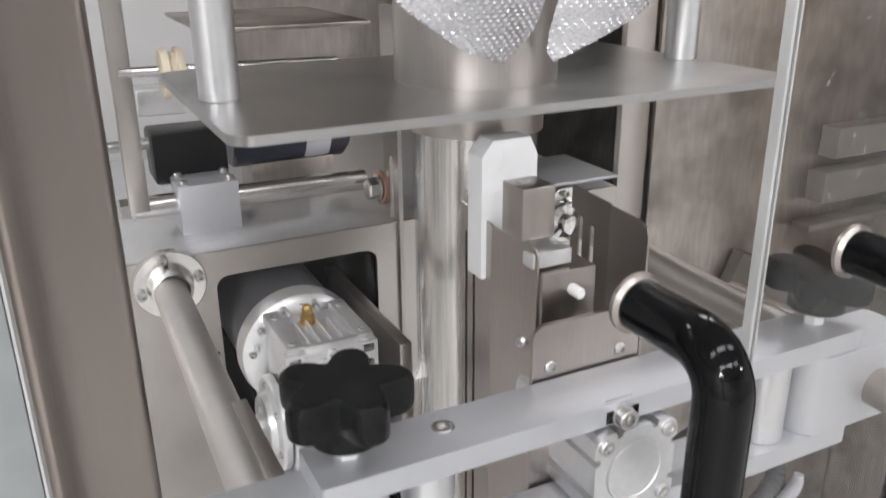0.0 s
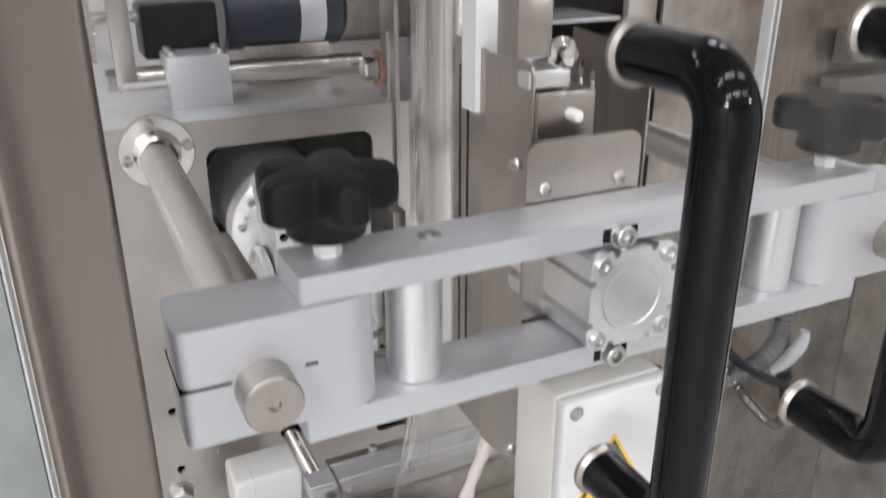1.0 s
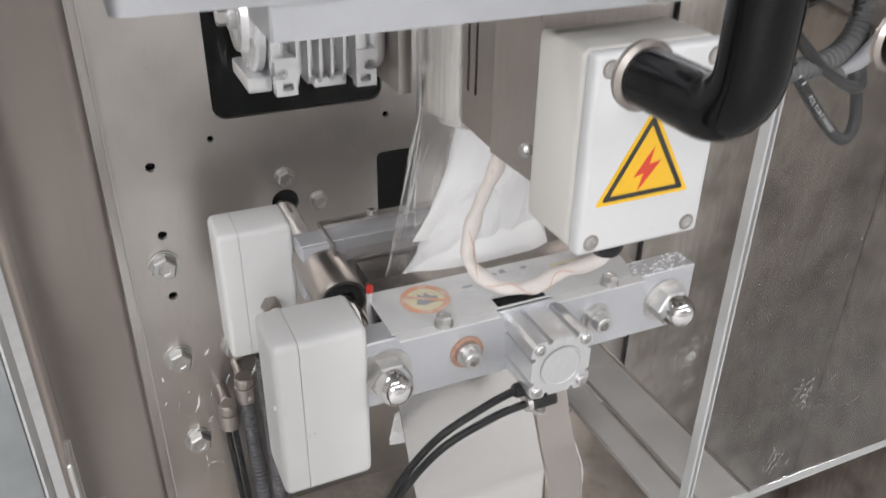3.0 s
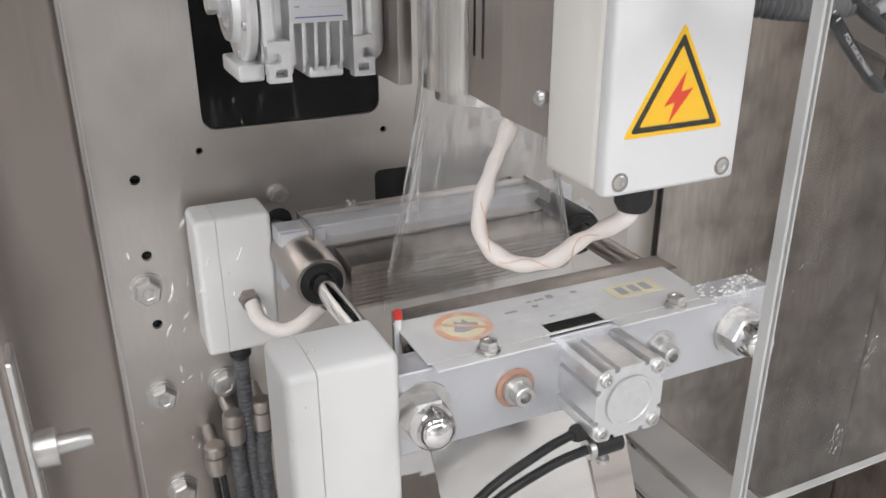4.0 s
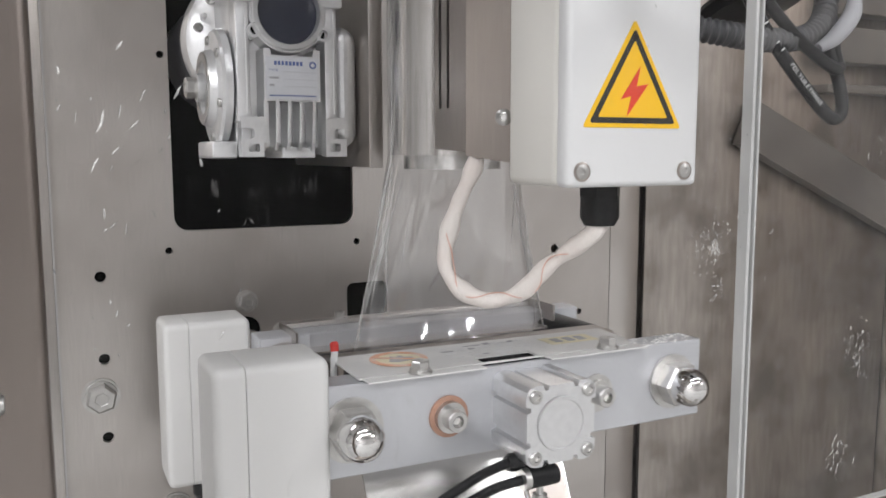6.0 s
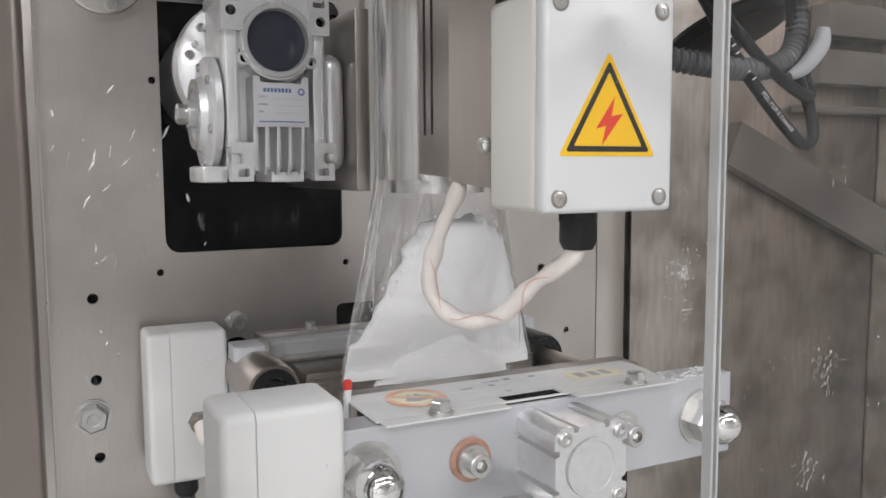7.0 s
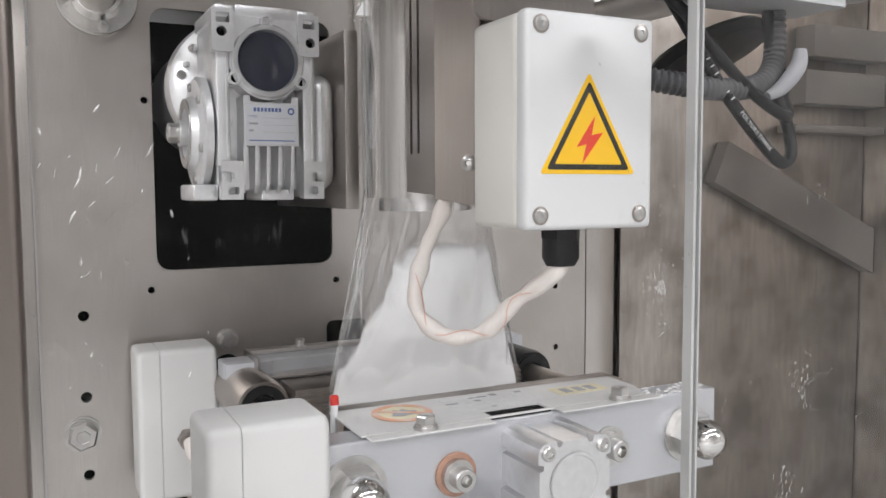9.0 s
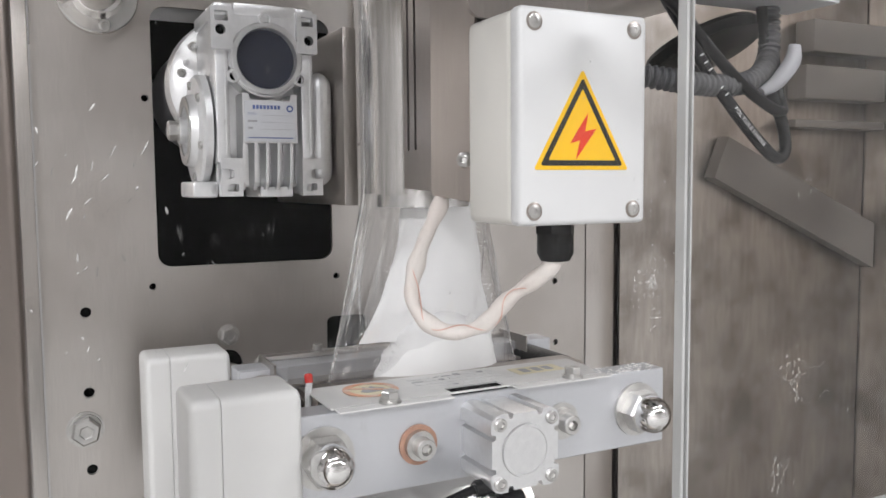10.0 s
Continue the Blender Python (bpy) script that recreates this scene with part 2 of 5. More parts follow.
# creased film; its pale diffuse layer paints the white crease highlights
FILM_CREASE = clear("film_crease_glint", (0.985, 0.985, 0.985), 0.5, 60.0, 0.40, 0.16, 0.12, base_haze=0.12)
SMEAR = clear("dried_powder_smear", (0.99, 0.99, 0.99), 0.85, 260.0, 0.34, 0.0, 0.3, base_haze=0.25, z_stretch=1.0)
ACRYLIC_EDGE = mat("polished_acrylic_edge", (0.46, 0.46, 0.45), 0.33, 0.0, 0.06, 60, stain=0.5, stain_color=(0.28, 0.28, 0.27), stain_scale=30)
CHANNEL = mat("grey_primed_channel", (0.40, 0.385, 0.365), 0.5, 0.3, 0.06, 60, (1, 1, 1), 0.03, 0.08, 0.5, (0.26, 0.245, 0.23), 14)
ROD = mat("ground_rod_steel", (0.74, 0.715, 0.69), 0.45, 1.0, 0.05, 80, (1, 1, 1), 0.04, 0.06, 0.3, (0.58, 0.53, 0.49), 14)
FILM = clear("clear_film", (0.975, 0.975, 0.98), 0.32, 26.0, 0.50, 0.125, 0.07, base_haze=0.055)


# ---- mesh tools ----
def basis(d):
    d = Vector(d).normalized()
    u = d.orthogonal().normalized() if abs(d.z) > 0.9 or abs(d.z) < 0.1 and abs(d.y) < 0.1 else Vector((0, 0, 1)).cross(d).normalized()
    return d, u, d.cross(u)


def box(bm, x0, x1, y0, y1, z0, z1, bev=0.0, seg=2):
    g = bmesh.ops.create_cube(bm, size=1)["verts"]
    bmesh.ops.scale(bm, vec=(x1 - x0, y1 - y0, z1 - z0), verts=g)
    bmesh.ops.translate(bm, vec=((x0 + x1) / 2, (y0 + y1) / 2, (z0 + z1) / 2), verts=g)
    if bev:
        es = list({e for v in g for e in v.link_edges})
        bmesh.ops.bevel(bm, geom=es, offset=bev, segments=seg, profile=0.5, affect="EDGES")
    return bm


def lathe(bm, p, d, prof, seg=24, turn=0.0):
    """A turned shape: prof is a list of (radius, height) along d from p."""
    p = Vector(p)
    d, u, v = basis(d)
    rings = []
    for r, h in prof:
        if r < 1e-6:
            rings.append([bm.verts.new(p + d * h)])
        else:
            rings.append([bm.verts.new(p + d * h + (u * math.cos(turn + 2 * math.pi * i / seg) + v * math.sin(turn + 2 * math.pi * i / seg)) * r) for i in range(seg)])
    for a, b in zip(rings, rings[1:]):
        for i in range(seg):
            j = (i + 1) % seg
            if len(a) == 1 and len(b) == 1:
                continue
            if len(a) == 1:
                bm.faces.new((a[0], b[i], b[j]))
            elif len(b) == 1:
                bm.faces.new((a[j], a[i], b[0]))
            else:
                bm.faces.new((a[j], a[i], b[i], b[j]))
    return bm


def cyl(bm, p, q, r, bev=0.0006, seg=24):
    d = Vector(q) - Vector(p)
    h = d.length
    return lathe(bm, p, d, [(0, 0), (r - bev, 0), (r, bev), (r, h - bev), (r - bev, h), (0, h)], seg)


def pipe(bm, p, q, r, t, seg=40):
    d = Vector(q) - Vector(p)
    h = d.length
    return lathe(bm, p, d, [(r - t, h * 0.5), (r - t, 0), (r, 0), (r, h), (r - t, h), (r - t, h * 0.5)], seg)


def spline(pts, steps=10):
    pts = [Vector(p) for p in pts]
    ext = [2 * pts[0] - pts[1], *pts, 2 * pts[-1] - pts[-2]]
    out = []
    for i in range(1, len(ext) - 2):
        a, b, c, d = ext[i - 1:i + 3]
        for k in range(steps):
            t = k / steps
            out.append(0.5 * (2 * b + (c - a) * t + (2 * a - 5 * b + 4 * c - d) * t * t + (3 * b - a - 3 * c + d) * t ** 3))
    out.append(pts[-1])
    return out


def sweep(bm, pts, r, seg=14, ripple=0.0, every=2, closed_ends=True):
    """A round bar along a path; ripple gives the ribs of a corrugated hose."""
    u = None
    rings = []
    for i, p in enumerate(pts):
        t = (pts[min(i + 1, len(pts) - 1)] - pts[max(i - 1, 0)]).normalized()
        u = t.orthogonal().normalized() if u is None else (u - t * u.dot(t)).normalized()
        v = t.cross(u)
        rad = (r(i / (len(pts) - 1)) if callable(r) else r) - (ripple if (i // every) % 2 else 0)
        rings.append([bm.verts.new(p + (u * math.cos(2 * math.pi * k / seg) + v * math.sin(2 * math.pi * k / seg)) * rad) for k in range(seg)])
    for a, b in zip(rings, rings[1:]):
        for k in range(seg):
            bm.faces.new((a[k], a[(k + 1) % seg], b[(k + 1) % seg], b[k]))
    if closed_ends:
        bm.faces.new(rings[0][::-1])
        bm.faces.new(rings[-1])
    return bm


def even(pts, n):
    """The path again with n even steps."""
    cum = [0.0]
    for a, b in zip(pts, pts[1:]):
        cum.append(cum[-1] + (b - a).length)
    out, j = [], 0
    for i in range(n):
        s = cum[-1] * i / (n - 1)
        while j < len(pts) - 2 and cum[j + 1] < s:
            j += 1
        f = (s - cum[j]) / max(1e-9, cum[j + 1] - cum[j])
        out.append(pts[j].lerp(pts[j + 1], min(1, max(0, f))))
    return out


def rounded(x0, x1, y0, y1, r, n=5):
    """Outline of a rectangle with round corners."""
    out = []
    for cx, cy, a0 in ((x1 - r, y1 - r, 0), (x0 + r, y1 - r, 90), (x0 + r, y0 + r, 180), (x1 - r, y0 + r, 270)):
        for i in range(n + 1):
            a = radians(a0 + 90 * i / n)
            out.append((cx + r * math.cos(a), cy + r * math.sin(a)))
    return out


def ring2(cx, cy, r, n=16):
    return [(cx + r * math.cos(2 * math.pi * i / n), cy + r * math.sin(2 * math.pi * i / n)) for i in range(n)]


def sheet(bm, outer, holes, to3, depth):
    """A flat plate with holes: outlines in 2D, to3(a, b) gives the place, depth the thickness vector."""
    edges = []
    for loop in (outer, *holes):
        vs = [bm.verts.new(to3(a, b)) for a, b in loop]
        edges += [bm.edges.new((vs[i], vs[(i + 1) % len(vs)])) for i in range(len(vs))]
    fill = bmesh.ops.triangle_fill(bm, edges=edges, use_beauty=True, use_dissolve=False)
    faces = [f for f in fill["geom"] if isinstance(f, bmesh.types.BMFace)]
    ext = bmesh.ops.extrude_face_region(bm, geom=faces)
    vs = [v for v in ext["geom"] if isinstance(v, bmesh.types.BMVert)]
    bmesh.ops.translate(bm, vec=depth, verts=vs)
    bmesh.ops.recalc_face_normals(bm, faces=bm.faces[:])
    return bm


def XZ(y):
    return lambda a, b: (a, y, b)


def XY(z):
    return lambda a, b: (a, b, z)


def YZ(x):
    return lambda a, b: (x, a, b)


def root_of(ob):
    while ob.parent:
        ob = ob.parent
    return ob


def thing(name, base, label, category, group="", kind=""):
    ob = new(name)
    ob.location = base
    ob.empty_display_size = 0.02
    return tagged(ob, label, category, group, kind)


def finish(name, bm, material, origin=(0, 0, 0), smooth=35):
    bmesh.ops.translate(bm, vec=-Vector(origin), verts=bm.verts[:])
    me = bpy.data.meshes.new(name)
    bm.to_mesh(me)
    bm.free()
    me.materials.append(material)
    me.polygons.foreach_set("use_smooth", [True] * len(me.polygons))
    me.set_sharp_from_angle(angle=radians(smooth))
    return new(name, me)


def part(name, bm, material, parent, label="", smooth=35):
    ob = finish(name, bm, material, root_of(parent).location, smooth)
    ob.parent = parent
    if label:
        ob["label"] = label
    return ob


def solo(name, bm, material, label, category, group="", kind="", smooth=35):
    return tagged(finish(name, bm, material, smooth=smooth), label, category, group, kind)


def B():
    return bmesh.new()


# fasteners, each one a part
def hex_bolt(parent, p, d, af=0.0205, h=0.009, washer=0.0148, material=None, name="bolt"):
    p, d = Vector(p), Vector(d).normalized()
    r = af / math.sqrt(3)
    bm = B()
    lathe(bm, p, d, [(0, 0), (washer, 0), (washer, 0.0016), (0, 0.0016)], 24)
    lathe(bm, p, d, [(washer * 0.88, 0.0016), (washer * 0.86, 0.0032), (0, 0.0032)], 24)
    lathe(bm, p, d, [(r, 0.003), (r, 0.003 + h * 0.82), (r * 0.86, 0.003 + h), (r * 0.5, 0.003 + h), (r * 0.42, 0.0024 + h), (0, 0.0024 + h)], 6, 0.3)
    return part(name, bm, material or ZINC, parent, smooth=25)


def cap_screw(parent, p, d, r=0.005, h=0.006, washer=0.0, material=None, name="cap_screw"):
    p, d = Vector(p), Vector(d).normalized()
    bm = B()
    if washer:
        lathe(bm, p, d, [(0, 0), (washer, 0), (washer, 0.0015), (0, 0.0015)], 24)
    lathe(bm, p, d, [(r, 0.0), (r, h - 0.0006), (r - 0.0006, h), (r * 0.55, h)], 20)
    lathe(bm, p, d, [(r * 0.55, h), (r * 0.55, h * 0.45), (0, h * 0.45)], 6)
    return part(name, bm, material or ZINC, parent)


def pan_screw(parent, p, d, r=0.004, material=None):
    p, d = Vector(p), Vector(d).normalized()
    bm = B()
    lathe(bm, p, d, [(r, 0), (r * 0.95, r * 0.3), (r * 0.7, r * 0.55), (r * 0.42, r * 0.62), (r * 0.3, r * 0.2), (0, r * 0.2)], 16)
    return part("screw", bm, material or ZINC, parent)


def acorn_nut(parent, p, d, af=0.0265, material=None):
    p, d = Vector(p), Vector(d).normalized()
    r = af / math.sqrt(3)
    nut = part("acorn_nut", lathe(lathe(B(), p, d, [(0, 0), (r * 1.25, 0), (r * 1.25, 0.002), (0, 0.002)], 28), p, d,
               [(r, 0.002), (r, 0.013), (r * 0.9, 0.0145), (0, 0.0145)], 6), ZINC, parent, smooth=25)
    dome = [(r * 0.84, 0.0145), (r * 0.84, 0.018)] + [(r * 0.84 * math.cos(a), 0.018 + r * 0.84 * math.sin(a)) for a in (0.3, 0.6, 0.9, 1.15, 1.35)] + [(0, 0.018 + r * 0.84)]
    part("dome", lathe(B(), p, d, dome, 28), CHROME, nut, "mirror-bright domed cap")
    return nut


def gland(parent, p, d, r=0.010, h=0.02, material=None, name="cable_gland"):
    p, d = Vector(p), Vector(d).normalized()
    bm = lathe(B(), p, d, [(0, 0), (r * 1.1, 0), (r * 1.1, h * 0.3), (0, h * 0.3)], 6)
    lathe(bm, p, d, [(r, h * 0.3), (r * 1.02, h * 0.8), (r * 0.8, h), (r * 0.55, h), (r * 0.5, h * 0.9), (0, h * 0.9)], 18)
    return part(name, bm, material or BLACK, parent, smooth=30)


# ---- setting: hall ----
def slab(name, x0, x1, y0, y1, z0, z1, material, label, category):
    return solo(name, box(B(), x0, x1, y0, y1, z0, z1), material, label, category, kind="structure")


slab("floor", -4.6, 5.2, -5.2, 2.6, -0.05, 0.0, FLOOR, "grey coated factory hall floor", "floor")
slab("wall_south", -4.6, 5.2, -5.3, -5.2, 0, 3.2, WALL, "off-white hall wall, dark blotches added for reflections", "wall")
slab("wall_north", -4.6, 5.2, 2.6, 2.7, 0, 3.2, WALL, "off-white hall wall, dark blotches added for reflections", "wall")
slab("wall_west", -4.7, -4.6, -5.2, 2.6, 0, 3.2, WALL, "off-white hall wall, dark blotches added for reflections", "wall")
slab("wall_east", 5.2, 5.3, -5.2, 2.6, 0, 3.2, WALL, "off-white hall wall, dark blotches added for reflections", "wall")
slab("ceiling", -4.7, 5.3, -5.3, 2.7, 3.2, 3.3, WALL, "off-white hall ceiling, dark blotches added for reflections", "ceiling")

# ---- machine body ----
PLATE_Y = 0.40
bp = thing("back_plate", (0.2, PLATE_Y, 0.0), "brushed stainless mounting plate with cut-outs, holes and bolts", "machine plate")
holes = [rounded(0.058, 0.213, 0.895, 1.113, 0.012), rounded(0.206, 0.245, 0.775, 0.841, 0.006),
         ring2(0.114, 0.806, 0.013), ring2(0.345, 0.803, 0.013)]
for hx, hz, hr in ((0, 0.861, 0.0045), (0, 0.794, 0.0045), (0, 0.729, 0.0045), (0.053, 0.879, 0.003), (0.216, 0.879, 0.003), (0.052, 1.037, 0.003),
                   (0.462, 0.793, 0.0032), (0.461, 0.859, 0.0032), (0.43, 0.861, 0.0045), (0.43, 0.729, 0.0045)):
    holes.append(ring2(hx, hz, hr, 12))
part("plate", sheet(B(), rounded(-0.032, 0.50, 0.0, 1.137, 0.002, 2), holes, XZ(PLATE_Y), (0, 0.004, 0)), STEEL, bp, smooth=30)
part("side_return", box(B(), -0.125, -0.0335, 0.392, 0.40, 0.0, 1.137, 0.001), STEEL, bp)
# paler metal puts white dust and the light on this flange into its colour
part("top_flange", box(B(), -0.05, 0.50, PLATE_Y + 0.004, 0.78, 1.133, 1.137, 0.001), ALU_CAST, bp)
for bx, bz in ((-0.004, 0.764), (-0.005, 0.658), (0.050, 0.658), (0.0, 0.55), (0.435, 0.764), (0.435, 0.658)):
    hex_bolt(bp, (bx, PLATE_Y, bz), (0, -1, 0))
for bx, bz in ((0.115, 0.832), (0.146, 0.802)):
    hex_bolt(bp, (bx, PLATE_Y, bz), (0, -1, 0), 0.014, 0.006, 0.0095)

# black sheets behind the cut-outs paint the unlit depth
solo("drive_cabinet", box(box(B(), -0.02, 0.49, 0.50, 0.52, 0.36, 1.12), -0.02, 0.49, 0.41, 0.52, 0.34, 0.36), DARK, "drive compartment behind the plate, its shade put in as near-black", "cabinet")
slab_r = thing("stainless_wall", (0.73, 0.43, 0), "stained stainless panel dusted with powder, mottled reflections painted in", "machine panel")
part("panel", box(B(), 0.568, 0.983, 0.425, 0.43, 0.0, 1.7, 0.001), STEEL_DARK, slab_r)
part("hem", box(B(), 0.52, 0.560, 0.425, 0.435, 0.0, 1.7, 0.002), STEEL, slab_r)
# added wall: pale half replaces the open hall, dark half the clutter
rear = thing("rear_wall", (0.4, 0.8, 0), "added rear wall standing in for pale hall and dark clutter", "machine panel")
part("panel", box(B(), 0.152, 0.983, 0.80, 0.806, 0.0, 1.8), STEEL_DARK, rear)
part("pale_panel", box(B(), -0.12, 0.15, 0.80, 0.806, 0.0, 1.8), WALL, rear, "pale panel standing in for the hall beyond")
rw = thing("right_side_wall", (0.985, 0.4, 0), "dull stainless side wall of the machine", "machine panel")
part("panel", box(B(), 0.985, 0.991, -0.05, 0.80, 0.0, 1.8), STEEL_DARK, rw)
# added roof, never in view; it blocks lamp light from the rear
solo("machine_roof", box(B(), -0.12, 0.983, 0.34, 0.80, 1.72, 1.726, 0.001), STEEL_DARK, "added steel roof, out of view, keeping light off the rear", "machine panel")
post = thing("machine_post", (-0.06, -0.02, 0), "brushed stainless square upright of the machine frame", "machine post")
# the brown of the upright is a painted reflection
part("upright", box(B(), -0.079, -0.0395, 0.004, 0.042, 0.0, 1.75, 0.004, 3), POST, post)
hg = thing("door_hinge", (-0.066, -0.05, 0.89), "steel door hinge with two pins beside the door", "hinge")
part("leaf", box(B(), -0.0685, -0.0665, -0.058, -0.044, 0.835, 0.955, 0.0004, 1), ZINC, hg)
for pz in (0.9215, 0.8905):
    part("pin", lathe(B(), (-0.0665, -0.050, pz), (1, 0, 0), [(0, 0), (0.006, 0), (0.006, 0.006), (0.0030, 0.006), (0.0030, 0.0145), (0.0024, 0.0155), (0, 0.0155)], 18), ZINC, hg)
hs = thing("hinge_strip", (-0.077, -0.052, 0.798), "pale clear-edged acrylic strip on the hinge side", "acrylic strip")
part("strip", box(B(), -0.093, -0.0765, -0.060, -0.044, 0.700, 1.62, 0.001), STRIP, hs)
part("edge", box(B(), -0.0763, -0.0755, -0.0595, -0.0445, 0.700, 1.62), ACRYLIC_EDGE, hs)


# ---- doors ----
DOOR_Y = -0.058


def door(x0, x1, edge_x, hx, side, name_label):
    d = thing("acrylic_door", (x0, DOOR_Y, 0.798), name_label, "machine door", "acrylic doors")
    part("panel", box(B(), x0, x1, DOOR_Y, DOOR_Y + 0.005, 0.798, 1.62, 0.0004, 1), ACRYLIC if side > 0 else ACRYLIC_DUSTY, d, "clear acrylic pane with powder dust")
    d.children[0].visible_shadow = False
    w = 0.0008 if side > 0 else 0.0005
    part("edge", box(B(), edge_x - w, edge_x + w, DOOR_Y - 0.0004, DOOR_Y + 0.0054, 0.7985, 1.62, 0.0003, 1), ACRYLIC_EDGE, d, "frosted cut edge of the pane")
    part("bottom_edge", box(B(), min(x0, x1), max(x0, x1), DOOR_Y + 0.0004, DOOR_Y + 0.0046, 0.7974, 0.7979), ACRYLIC_EDGE, d)
    z0, z1, r, out = 1.070, 1.250, 0.0112, 0.052
    path = []
    for cz, a0, a1 in ((z1, 90, 0), (z0, 0, -90)):
        for i in range(9):
            a = radians(a0 + (a1 - a0) * i / 8)
            cc = z1 - 0.012 if cz == z1 else z0 + 0.012
            path.append(Vector((hx, DOOR_Y - out + 0.018 - 0.018 * math.cos(a), cc + 0.018 * math.sin(a))))
    path = [Vector((hx, DOOR_Y - 0.001, path[0].z)), *path, Vector((hx, DOOR_Y - 0.001, path[-1].z))]
    grip = part("handle", sweep(B(), path, r, 28), BLACK_GLOSS, d, "glossy black bow handle")
    for zz in (path[0].z, path[-1].z):
        part("ferrule", lathe(B(), (hx, DOOR_Y, zz), (0, -1, 0), [(0, 0), (r + 0.0022, 0), (r + 0.0022, 0.002), (r + 0.0006, 0.004), (r, 0.004)], 28), STEEL_MID, grip)
    return d


d_l = door(-0.066, 0.2170, 0.2164, 0.147, 1, "clear acrylic machine door with black bow handle, closed")
d_r = door(0.2190, 0.56, 0.2196, 0.275, -1, "clear acrylic machine door, dusty, with black bow handle")


def smears(parent, spots, seed):
    """Powder rubbed on a pane: short flat streaks and crumbs in clusters."""
    random.seed(seed)
    bm = B()
    for cx, cz, rx, rz, n, size, lean in spots:
        for _ in range(n):
            x, z = random.gauss(cx, rx), random.gauss(cz, rz)
            if z < 0.803 or z > 1.6 or x < parent.location.x + 0.006:
                continue
            w, h = size * random.uniform(0.04, 0.10 if size > 0.0018 else 0.22), size * random.uniform(0.15, 0.85) ** 2.2
            a = radians(lean + random.gauss(0, 22))
            ring = []
            k = 7
            for i in range(k):
                b = 2 * math.pi * i / k
                px, pz = w * math.cos(b) * random.uniform(0.6, 1.2), h * math.sin(b) * random.uniform(0.6, 1.2)
                ring.append((x + px * math.cos(a) - pz * math.sin(a), z + px * math.sin(a) + pz * math.cos(a)))
            lo = [bm.verts.new((p, DOOR_Y - 0.0001, q)) for p, q in ring]
            hi = [bm.verts.new((x + (p - x) * 0.7, DOOR_Y - 0.0003, z + (q - z) * 0.7)) for p, q in ring]
            bm.faces.new(hi)
            for i in range(k):
                bm.faces.new((lo[i], lo[(i + 1) % k], hi[(i + 1) % k], hi[i]))
    return tagged(part("powder_smears", bm, SMEAR, parent, "dried powder smears and crumbs on the pane"), kind="stuff")


smears(d_l, [(-0.016, 0.972, 0.008, 0.014, 22, 0.0042, -24), (-0.022, 0.955, 0.006, 0.012, 12, 0.0034, -16), (-0.026, 0.912, 0.004, 0.006, 16, 0.0016, 0), (0.012, 0.933, 0.010, 0.012, 12, 0.0030, -25),
             (-0.022, 1.10, 0.007, 0.020, 20, 0.0032, -10), (0.02, 1.05, 0.02, 0.05, 24, 0.0020, 20), (0.10, 1.0, 0.05, 0.08, 26, 0.0016, -35), (0.18, 1.0, 0.02, 0.07, 16, 0.0014, 20),
             (0.197, 0.923, 0.006, 0.005, 300, 0.0010, 10), (0.1985, 0.9215, 0.0016, 0.0020, 60, 0.0016, 10), (0.2005, 0.905, 0.003, 0.004, 90, 0.0010, -10), (0.19, 0.94, 0.012, 0.012, 70, 0.0016, 0), (0.187, 1.365, 0.02, 0.03, 40, 0.0034, -45)], 5)
smears(d_r, [(0.2846, 0.868, 0.007, 0.007, 110, 0.0020, -8), (0.276, 0.826, 0.006, 0.005, 60, 0.0024, -10), (0.30, 0.86, 0.020, 0.020, 120, 0.0013, 10), (0.293, 0.955, 0.003, 0.005, 14, 0.0030, 0),
             (0.26, 0.90, 0.025, 0.03, 110, 0.0013, 20), (0.25, 0.85, 0.02, 0.03, 90, 0.0012, 0), (0.232, 0.93, 0.006, 0.010, 60, 0.0018, -30), (0.31, 0.855, 0.012, 0.02, 90, 0.0016, 0),
             (0.25, 1.31, 0.015, 0.03, 60, 0.0036, -40), (0.29, 1.20, 0.03, 0.05, 60, 0.0026, -35), (0.30, 1.02, 0.03, 0.06, 60, 0.0014, 25)], 8)

# ---- upper plate with posts ----
top = thing("support_plate", (0.215, 0.2, 1.300), "brushed steel horizontal plate on round posts", "support plate")
part("plate", sheet(B(), rounded(0.022, 0.408, 0.098, 0.335, 0.014), [ring2(0.215, 0.205, 0.0455, 32)], XY(1.3005), (0, 0, 0.0055)), STEEL_GREY, top)
for px in (0.040, 0.397):
    part("post", cyl(B(), (px, 0.205, 1.306), (px, 0.205, 1.62), 0.0125), ALU_BRIGHT, top, "satin aluminium post")

# ---- forming tube ----
TX, TY = 0.215, 0.205
ft = thing("forming_tube", (TX, TY, 0.957), "polished stainless bag forming tube", "forming tube")
part("tube", pipe(B(), (TX, TY, 0.957), (TX, TY, 1.60), 0.042, 0.0015, 64), TUBE, ft)
part("collar", pipe(B(), (TX, TY, 1.306), (TX, TY, 1.372), 0.056, 0.010, 64), STEEL, ft, "wide stainless collar")
part("under_collar", pipe(B(), (TX, TY, 1.272), (TX, TY, 1.300), 0.0475, 0.0052, 64), STEEL, ft)
part("inner_tube", pipe(B(), (TX, TY, 0.948), (TX, TY, 1.0), 0.033, 0.0015, 48), STEEL_TUBE, ft)


